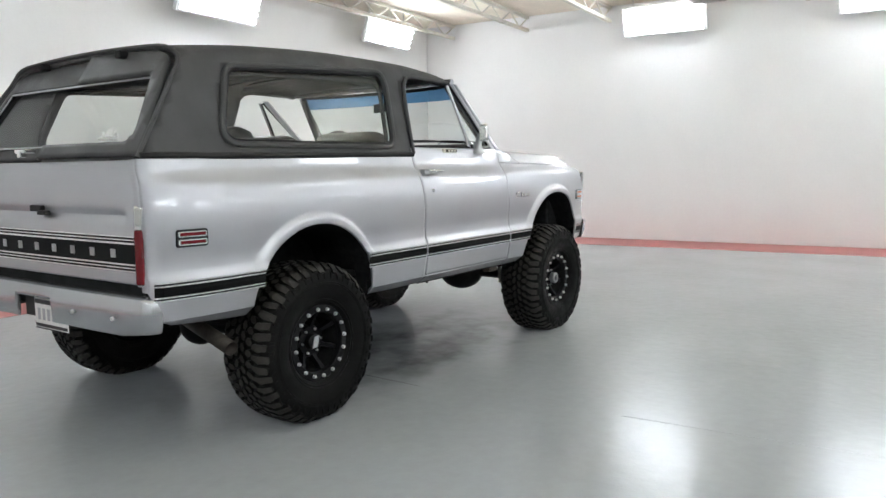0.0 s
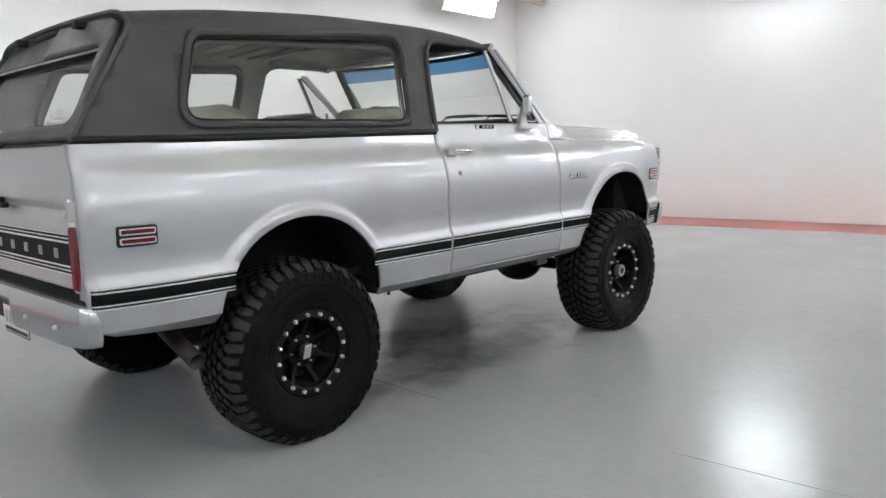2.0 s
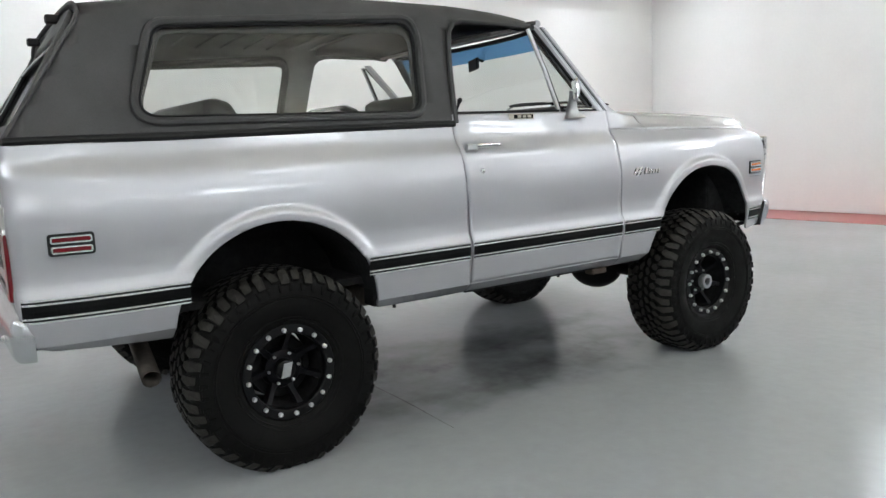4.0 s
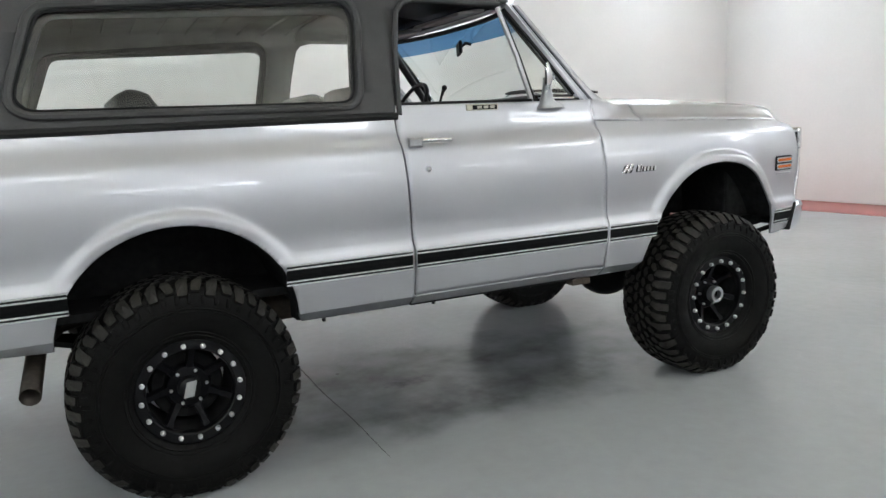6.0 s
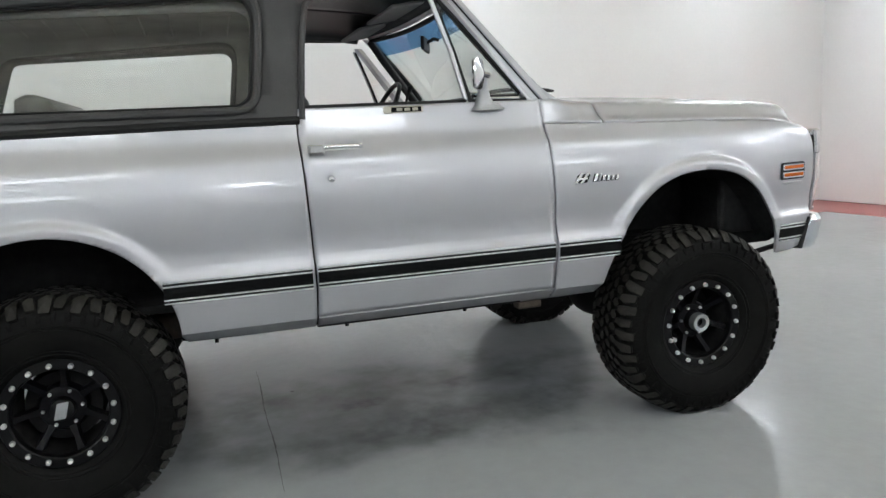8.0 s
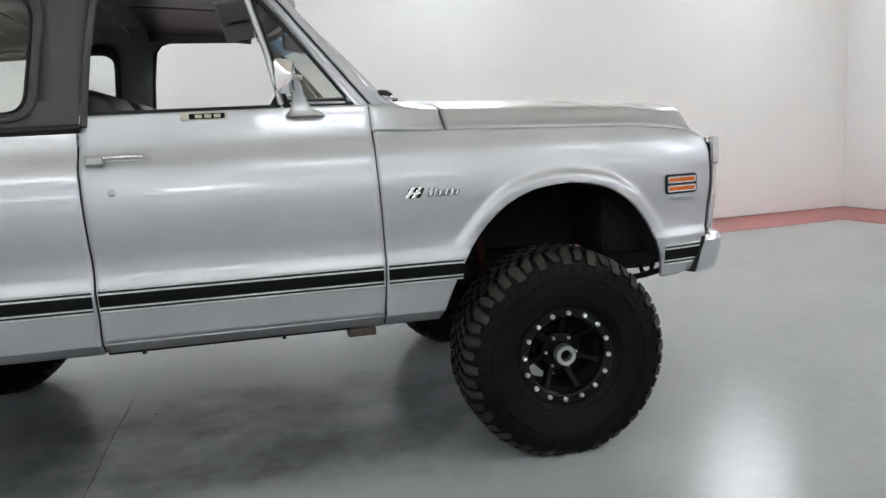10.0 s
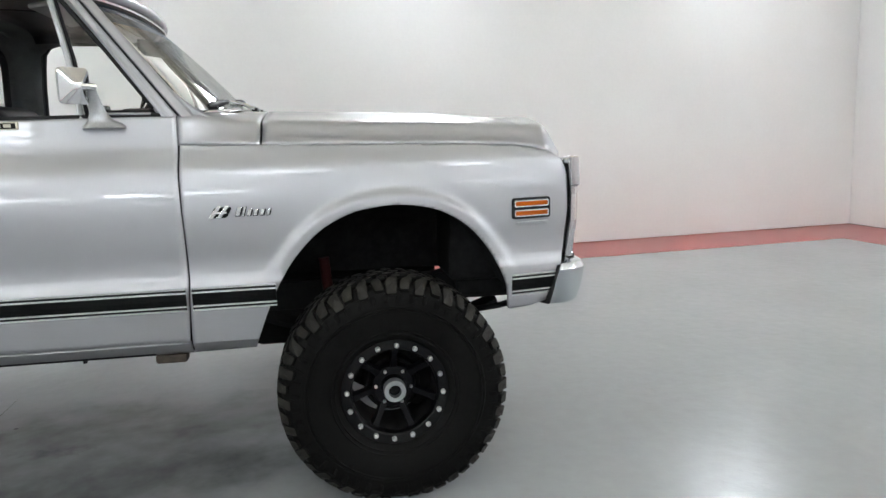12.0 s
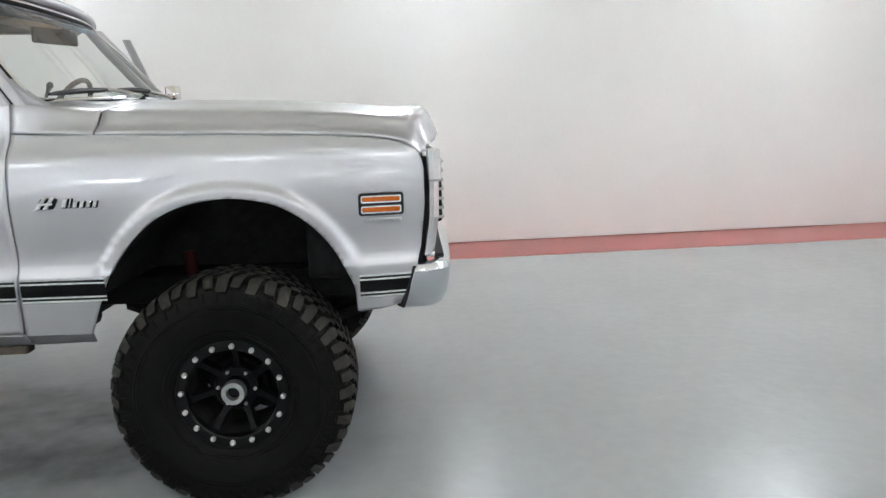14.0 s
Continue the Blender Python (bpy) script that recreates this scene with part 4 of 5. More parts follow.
# no real seal: black tubes put in for the chrome edge's dark reflection
dark_strips = [tube([(nose_x(min(z, 1.2)) + 0.005, sy * 0.876, z) for z in np.linspace(0.845, 1.150, 14)], 0.009, segs=8) for sy in (-1, 1)]
grille = part("grille", b, GRILLE_CHROME, truck, "chrome grille surround with dark slats", smooth=False)
for b in dark_strips:
    part("grille_dark_strip", b, RUBBER, grille, "black rubber seal")
part("grille_core", box(3.366, 3.416, -0.605, 0.605, 0.945, 1.205, r=0.012), UNDER, grille, "black grille core", smooth=False)
for z in np.linspace(0.965, 1.185, 7):
    part("grille_slat", box(3.370, 3.424, -0.608, 0.608, z - 0.0055, z + 0.0055, r=0.003), ALU, grille, smooth=False)
for sy in (-1, 1):
    part("grille_side", box(3.24, 3.346, sy * 0.835 - 0.03, sy * 0.835 + 0.03, 0.72, 1.20), UNDER, grille, "black filler panel", smooth=False)
part("grille_backing", box(3.335, 3.372, -0.885, 0.885, 0.875, 1.222), UNDER, grille, "black backing", smooth=False)
for sy in (-1, 1):
    part("headlamp_panel", box(3.36, 3.378, sy * 0.755 - 0.125, sy * 0.755 + 0.125, 0.90, 1.20, r=0.01), GRILLE_CHROME, grille, "chrome headlamp surround", smooth=False)
    b = lathe([(0.0001, 0.03), (0.05, 0.024), (0.08, 0.008), (0.09, 0.0)], 28)
    for v in b.verts:
        v.co = Vector((3.372 + v.co.y * 0.7, sy * 0.755 + v.co.x, 1.06 + v.co.z))
    bmesh.ops.recalc_face_normals(b, faces=b.faces)
    part("headlamp", b, WHITE_LENS, grille, "round sealed beam headlamp")

# ---- windscreen, pillars, header ----
def screen(a, f):
    """a: -1 to 1 across; f: 0 at the cowl, 1 at the header."""
    yb, yt = 0.830 * a, 0.722 * a
    xb, xt = 2.10 - 0.125 * abs(a) ** 2.6, 1.705 - 0.115 * abs(a) ** 2.6
    bow = 0.012 * math.sin(math.pi * f)
    return (xb + (xt - xb) * f + bow, yb + (yt - yb) * f, 1.437 + 0.035 * (1 - a * a) * (1 - f) + (1.868 - 1.437) * f)


for f0, f1, mat, name, label in ((0.0, 0.80, GLASS_SCREEN, "windscreen", "clear curved windscreen"), (0.80, 1.0, GLASS_BAND, "tint_band", "blue tinted band of the windscreen")):
    bm = sheet([[(-1, f0), (1, f0), (1, f1), (-1, f1)]], steps(-0.9, 1, 0.1), steps(f0 + 0.1, f1, 0.1), screen, (1, 0, 0.5))
    g = part(name, bm, mat, truck, label)
    g.visible_shadow = False
loop = [screen(a, 0) for a in np.linspace(-1, 1, 17)] + [screen(1, f) for f in np.linspace(0.1, 0.9, 7)] + [screen(a, 1) for a in np.linspace(1, -1, 17)] + [screen(-1, f) for f in np.linspace(0.9, 0.1, 7)]
part("windscreen_seal", tube(loop, 0.013, True, 8), RUBBER, truck, "black rubber windscreen seal")
part("windscreen_trim", tube([Vector(p) + Vector((0.010, 0, 0.006)) for p in loop], 0.0065, True, 6), CHROME, truck, "thin chrome windscreen trim")

for sy in (-1, 1):
    b = bmesh.new()
    rows = []
    for f in np.linspace(0, 1, 9):
        z = 1.432 + (1.875 - 1.432) * f
        yo = SIDE_Y - LEAN_IN * (z - SIDE_Z) + 0.004
        xr, xf = 1.937 + (1.594 - 1.937) * f, 1.990 + (1.632 - 1.990) * f
        sx, sy_, sz_ = screen(1, max(0.0, min(1.0, f)))
        pts = [(xr, yo - 0.055), (xr, yo - 0.010), (xr + 0.008, yo - 0.001), (xr + 0.018, yo - 0.001), (xf - 0.010, yo - 0.006), (xf, yo - 0.020), (sx + 0.002, sy_ + 0.006), (sx - 0.05, sy_ - 0.01)]
        rows.append([b.verts.new((px, sy * py, z)) for px, py in pts])
    for p, q in zip(rows, rows[1:]):
        for k in range(len(p)):
            b.faces.new((p[k], q[k], q[(k + 1) % len(p)], p[(k + 1) % len(p)]))
    b.faces.new(rows[0]), b.faces.new(rows[-1][::-1])
    bmesh.ops.recalc_face_normals(b, faces=b.faces)
    part("windscreen_pillar", b, PAINT, truck, "silver windscreen pillar", angle=30)

    trim = [(xb_, sy * yb_, zb_) for xb_, yb_, zb_ in ((1.925, 0.815, 1.43), (1.80, 0.772, 1.585), (1.66, 0.728, 1.76), (1.585, 0.700, 1.865))]
    part("pillar_trim", tube(trim, 0.024, segs=8), SEAT, truck, "black inner pillar trim")
    # slanted front edge of the door's window frame, with a dark gap behind the pillar
    b = bmesh.new()
    rows, gap = [], []
    for f in np.linspace(0, 1, 9):
        z = 1.434 + (1.872 - 1.434) * f
        yo = SIDE_Y - LEAN_IN * (z - SIDE_Z) + 0.004
        xr, xf = 1.868 + (1.550 - 1.868) * f, 1.930 + (1.588 - 1.930) * f
        rows.append([b.verts.new((px, sy * py, z)) for px, py in ((xr, yo - 0.045), (xr, yo - 0.014), (xr + 0.012, yo - 0.003), ((xr + xf) / 2 - 0.006, yo), ((xr + xf) / 2 + 0.006, yo - 0.005), (xf - 0.008, yo - 0.002), (xf, yo - 0.008), (xf, yo - 0.045))])
        gap.append((xf + 0.004, sy * (yo - 0.016), z))
    for p, q in zip(rows, rows[1:]):
        for k in range(len(p)):
            b.faces.new((p[k], q[k], q[(k + 1) % len(p)], p[(k + 1) % len(p)]))
    b.faces.new(rows[0]), b.faces.new(rows[-1][::-1])
    bmesh.ops.recalc_face_normals(b, faces=b.faces)
    part("window_frame", b, PAINT, door_r if sy < 0 else door_l, "silver slanted window frame", angle=25)
    part("pillar_seal", tube(gap, 0.010, segs=6), RUBBER, truck, "black pillar seal")

    # quarter light with its chrome post, in the door
    def plane(x, z, o=0.0):
        return (x, sy * (SIDE_Y - LEAN_IN * (z - SIDE_Z) - 0.012 + o), z)
    par = door_r if sy < 0 else door_l
    part("vent_post", tube([plane(1.612, 1.43), plane(1.572, 1.64), plane(1.512, 1.862)], 0.011, segs=8), ALU, par, "chrome quarter light post")
    part("vent_post_seal", tube([plane(1.632, 1.43, -0.006), plane(1.588, 1.64, -0.006), plane(1.528, 1.855, -0.006)], 0.008, segs=6), RUBBER, par, "black rubber seal")
    part("vent_frame", tube([plane(1.64, 1.452), plane(1.838, 1.450), plane(1.852, 1.462), plane(1.70, 1.664), plane(1.542, 1.858)], 0.009, segs=8), RUBBER, par, "black quarter light seal")
    part("vent_trim", tube([plane(1.64, 1.448, 0.008), plane(1.842, 1.445, 0.008)], 0.006, segs=6), CHROME, par, "chrome quarter light sill")
    b = bmesh.new()
    b.faces.new([b.verts.new(plane(*p, -0.004)) for p in ((1.622, 1.445), (1.85, 1.447), (1.538, 1.86), (1.52, 1.86))])
    g = part("quarter_light", b, GLASS, par, "clear triangular quarter light", smooth=False)
    g.visible_shadow = False
    part("vent_latch", box(1.635, 1.70, sy * 0.838 - 0.012, sy * 0.838 + 0.012, 1.458, 1.478, r=0.005), CHROME, par, "chrome quarter light latch", smooth=False)

# silver header above the windscreen with a bull-nosed edge
hd = [(1.708 - 0.118 * abs(a) ** 2.6, 0.735 * a, 1.894 + 0.018 * (1 - a * a)) for a in np.linspace(-1, 1, 25)]
part("roof_header", tube(hd, [0.020] * 25, segs=10), PAINT, truck, "silver roof header")
b = bmesh.new()
r0 = [b.verts.new((x + 0.005, y, z + 0.018)) for x, y, z in hd]
r1 = [b.verts.new((1.54, y * 0.99, z + 0.010 + 0.010 * (1 - (y / 0.745) ** 2))) for x, y, z in hd]
for k in range(24):
    b.faces.new((r0[k], r0[k + 1], r1[k + 1], r1[k]))
bmesh.ops.recalc_face_normals(b, faces=b.faces)
part("roof_front_panel", b, VINYL, truck, "black front of the roof", solid=0.02)

# ---- door mirrors ----
for sy, par in ((-1, door_r), (1, door_l)):
    b = bmesh.new()
    rows = []
    for z, x0, x1, y0, y1 in ((1.396, 1.655, 1.800, 0.862, 0.935), (1.410, 1.665, 1.785, 0.862, 0.928), (1.422, 1.676, 1.755, 0.868, 0.924), (1.445, 1.682, 1.738, 0.876, 0.924), (1.48, 1.686, 1.726, 0.888, 0.930), (1.52, 1.686, 1.716, 0.902, 0.942), (1.532, 1.680, 1.716, 0.905, 0.945)):
        rows.append([b.verts.new((x - 0.036, sy * (y - 0.004), z + 0.004)) for x, y in rounded([(x0, y0), (x1, y0), (x1, y1), (x0, y1)], 0.46 * min(x1 - x0, y1 - y0), 5)])
    for p, q in zip(rows, rows[1:]):
        for k in range(len(p)):
            b.faces.new((p[k], p[(k + 1) % len(p)], q[(k + 1) % len(p)], q[k]))
    b.faces.new(rows[0]), b.faces.new(rows[-1])
    bmesh.ops.recalc_face_normals(b, faces=b.faces)
    part("mirror_stand", b, ALU, par, "cast aluminium mirror stand", angle=50)
    b = bmesh.new()
    rows = []
    for d, w, h in ((0.0, 0.055, 0.054), (0.008, 0.060, 0.059), (0.015, 0.059, 0.060), (0.030, 0.024, 0.022), (0.034, 0.012, 0.010)):
        rows.append([b.verts.new((1.618 + 0.82 * d - 0.57 * py, sy * (0.968 + 0.57 * d + 0.82 * py), 1.538 + pz)) for py, pz in rounded([(-w, -h), (w, -h), (w, h), (-w, h)], 0.018, 3)])
    for p, q in zip(rows, rows[1:]):
        for k in range(len(p)):
            b.faces.new((p[k], p[(k + 1) % len(p)], q[(k + 1) % len(p)], q[k]))
    b.faces.new(rows[-1])
    bmesh.ops.recalc_face_normals(b, faces=b.faces)
    part("mirror_shell", b, CHROME, par, "square chrome mirror shell", angle=30)
    b = bmesh.new()
    b.faces.new([b.verts.new((1.6176 - 0.57 * py, sy * (0.9677 + 0.82 * py), 1.538 + pz)) for py, pz in rounded([(-0.053, -0.047), (0.053, -0.047), (0.053, 0.047), (-0.053, 0.047)], 0.016, 3)])
    part("mirror_glass", b, MIRROR, par, "mirror glass", smooth=False)
    part("mirror_ball", tube([(1.682, sy * 0.935, 1.535), (1.640, sy * 0.975, 1.538)], 0.012, segs=8), CHROME, par, "chrome ball joint")

# the far door stands open on its front hinges
HINGE = Vector((1.935, 0.925, 0))
door_l.matrix_basis = Matrix.Translation(HINGE) @ Matrix.Rotation(radians(-64), 4, "Z") @ Matrix.Translation(-HINGE)
door_l["label"] = "open silver door"

# smooth foot of each pillar, running out on to the cowl
for sy in (-1, 1):
    b = bmesh.new()
    rows = []
    for t in np.linspace(0, 1, 9):
        x = (1 - t) ** 2 * 1.918 + 2 * t * (1 - t) * 1.985 + t * t * 2.10
        z = (1 - t) ** 2 * 1.525 + 2 * t * (1 - t) * 1.448 + t * t * 1.408
        yo = SIDE_Y - LEAN_IN * (z - SIDE_Z) - 0.004 - 0.03 * t
        rows.append([b.verts.new((px, sy * py, pz)) for px, py, pz in ((x, yo, z - 0.05), (x, yo, z - 0.008), (x - 0.002, yo - 0.008, z), (x - 0.004, yo - 0.05, z + 0.002), (x - 0.02, yo - 0.06, z - 0.05))])
    for p, q in zip(rows, rows[1:]):
        for k in range(5):
            b.faces.new((p[k], q[k], q[(k + 1) % 5], p[(k + 1) % 5]))
    b.faces.new(rows[0]), b.faces.new(rows[-1][::-1])
    bmesh.ops.recalc_face_normals(b, faces=b.faces)
    part("pillar_foot", b, PAINT, truck, "silver pillar foot", angle=40)

# wipers, parked low on the cowl
for pivot, elbow, tip, heel in (((2.143, -0.210, 1.478), (2.052, -0.340, 1.508), (2.030, -0.810, 1.470), (2.050, -0.300, 1.506)),
                                ((2.140, 0.225, 1.484), (2.082, 0.080, 1.512), (2.078, -0.300, 1.506), (2.080, 0.120, 1.513))):
    pivot, elbow, tip, heel = Vector(pivot), Vector(elbow), Vector(tip), Vector(heel)
    part("wiper_pivot", tube([pivot + Vector((0.004, 0.004, -0.05)), pivot + Vector((0.004, 0.004, 0.004))], 0.013, segs=10), RUBBER, truck, "black wiper pivot")
    arm = tube([pivot, pivot + (elbow - pivot) * 0.4 + Vector((0, 0, 0.006)), elbow], [0.010, 0.0085, 0.006], segs=8)
    part("wiper_arm", arm, CHROME, truck, "chrome wiper arm")
    b = tube([heel + (tip - heel) * k / 8 + Vector((0, 0, 0.004 * math.sin(math.pi * k / 8))) for k in range(9)], [0.006, 0.011, 0.012, 0.012, 0.012, 0.012, 0.011, 0.009, 0.005], segs=6)
    part("wiper_blade", b, RUBBER, truck, "black wiper blade")

# ---- wheels ----
def settle(b):
    """Flattens the foot of a tyre where it stands."""
    for v in b.verts:
        if v.co.z < -HUB_Z + 0.001:
            v.co.z = -HUB_Z + 0.001 + 0.05 * (v.co.z + HUB_Z)
    return b


# the tyre's section from the crown to the bead: (radius, half width)
SECTION = np.array([(0.4140, 0.0), (0.4138, 0.04), (0.4130, 0.080), (0.4110, 0.112), (0.4045, 0.136), (0.393, 0.150), (0.375, 0.158), (0.350, 0.1625), (0.322, 0.1645),
                    (0.290, 0.1625), (0.258, 0.156), (0.230, 0.146), (0.208, 0.134), (0.198, 0.120)])
SECTION_M = np.r_[0, np.cumsum(np.hypot(*np.diff(SECTION, axis=0).T))]
sec_r, sec_y = pchip(SECTION_M, SECTION[:, 0]), pchip(SECTION_M, SECTION[:, 1])


def on_tyre(angle, m, h, sgn):
    """A point h above the tyre at an angle, m along its section from the crown."""
    r, y = sec_r(m), sec_y(m)
    dr, dy = sec_r(m + 0.002) - sec_r(max(m - 0.002, 0)), sec_y(m + 0.002) - sec_y(max(m - 0.002, 0))
    k = math.hypot(dr, dy)
    r, y = r + h * dy / k, y - h * dr / k
    return (r * math.cos(angle), sgn * y, r * math.sin(angle))


def tyre_mesh():
    half = []
    for m in sorted([*np.linspace(0, SECTION_M[-1], 26)] + [c + d for c in (0.222, 0.232, 0.316, 0.330) for d in (-0.003, -0.0015, 0.0015, 0.003)]):
        ridge = 0.0025 if any(abs(m - c) < 0.002 for c in (0.222, 0.232, 0.316, 0.330)) else 0.0
        x, y, _ = on_tyre(0.0, min(m, SECTION_M[-1] - 0.003), ridge, 1)
        half.append((x, y))
    return lathe([(r, -y) for r, y in half[::-1]] + half[1:], 96)


def lug(b, angle, sgn, outline, h0, h1, rng, worn=1):
    """A rounded block on the tyre; outline: (along, m) pairs round it, in metres; h0, h1: its height at its inner and outer end."""
    gain, slant = rng.uniform(0.86, 1.06), rng.uniform(-0.25, 0.25)
    mid = sum(q for _, q in outline) / len(outline)
    pts = rounded([(p * gain + slant * (q - mid), q) for p, q in outline], 0.006, 2)
    cs, cm = sum(p[0] for p in pts) / len(pts), sum(p[1] for p in pts) / len(pts)
    m0, m1 = min(p[1] for p in pts), max(p[1] for p in pts)
    wear = abs(rng.gauss(0.0, 0.0007))
    rings = []
    for f, shrink in ((-0.25, -0.04), (0.75, 0.02), (1.0, 0.12)):
        row = []
        for p, q in pts:
            s_, m_ = cs + (p - cs) * (1 - shrink), cm + (q - cm) * (1 - shrink)
            h = (h0 + (h1 - h0) * (q - m0) / (m1 - m0) - wear) * f
            row.append(b.verts.new(on_tyre(angle + s_ / 0.42, max(m_, 0.0), h, sgn)))
        rings.append(row)
    n = len(pts)
    for p, q in zip(rings, rings[1:]):
        for k in range(n):
            b.faces.new((p[k], p[(k + 1) % n], q[(k + 1) % n], q[k]))
    peak = b.verts.new(on_tyre(angle + cs / 0.42, max(cm, 0.0), (h0 + h1) / 2 - wear, sgn))
    for k in range(n):
        b.faces.new((rings[-1][k], rings[-1][(k + 1) % n], peak)).material_index = worn


def tread():
    b = bmesh.new()
    n = 48
    rng = random.Random(3)
    pitch = 2 * math.pi * 0.42 / n
    for k in range(n):
        for sgn in (-1, 1):
            a = 2 * math.pi * (k + (0.0 if sgn < 0 else 0.5)) / n + rng.uniform(-0.003, 0.003)
            end = 0.178 if k % 2 == 0 else 0.163
            w = 0.0220 if k % 2 == 0 else 0.0200
            sk = 0.008
            # shoulder block, folding over on to the sidewall
            lug(b, a, sgn, [(-w * 0.72 - sk, 0.086), (w * 0.55 - sk, 0.080), (w + 0.002, 0.118), (w, end), (-w, end), (-w - 0.001, 0.120)], 0.0165, 0.0095, rng)
            # two rows of interlocking blocks towards the middle
            lug(b, a + 0.5 * pitch / 0.42, sgn, [(-0.018, 0.048), (0.000, 0.040), (0.020, 0.056), (0.022, 0.086), (0.006, 0.095), (-0.018, 0.074)], 0.0165, 0.0165, rng)
            lug(b, a + 0.08 * pitch / 0.42, sgn, [(-0.028, 0.008), (-0.006, 0.002), (0.022, 0.014), (0.026, 0.034), (0.008, 0.042), (-0.020, 0.028)], 0.0165, 0.0165, rng)
            # small side biters below the shoulder
            lug(b, a + 0.5 * pitch / 0.42, sgn, [(-0.011, 0.170), (0.011, 0.170), (0.009, 0.205), (-0.009, 0.205)], 0.0045, 0.0030, rng, 0)
    bmesh.ops.recalc_face_normals(b, faces=b.faces)
    return settle(b)


def rim_mesh():
    return lathe([(0.196, -0.120), (0.2035, -0.128), (0.2035, -0.134), (0.198, -0.140), (0.166, -0.141), (0.161, -0.137), (0.158, -0.120), (0.165, -0.05), (0.168, 0.10), (0.19, 0.122), (0.186, 0.125), (0.162, 0.11)], 72)


def spokes_mesh():
    b = lathe([(0.0001, -0.072), (0.058, -0.072), (0.078, -0.066), (0.088, -0.050), (0.088, -0.02), (0.0001, -0.02)], 40)
    for k in range(7):
        a = 2 * math.pi * (k + 0.5) / 7 - math.pi / 2
        c, s = math.cos(a), math.sin(a)
        q = bmesh.new()
        rows = []
        for r, w, yf, yb in ((0.07, 0.019, -0.066, -0.03), (0.105, 0.013, -0.078, -0.04), (0.14, 0.014, -0.098, -0.06), (0.164, 0.019, -0.112, -0.07)):
            rows.append([q.verts.new((r * c - t * s, y, r * s + t * c)) for t, y in ((-w, yb), (-w * 0.72, yf), (w * 0.72, yf), (w, yb))])
        for p, n in zip(rows, rows[1:]):
            for e in range(4):
                q.faces.new((p[e], n[e], n[(e + 1) % 4], p[(e + 1) % 4]))
        q.faces.new(rows[0]), q.faces.new(rows[-1])
        bmesh.ops.recalc_face_normals(q, faces=q.faces)
        b = join(b, q)
    return b


def bolt_mesh(r, h, y):
    b = lathe([(0.0001, y - h), (r * 0.7, y - h), (r, y - h * 0.6), (r, y)], 10)
    return b


wheel_tmpl = {}


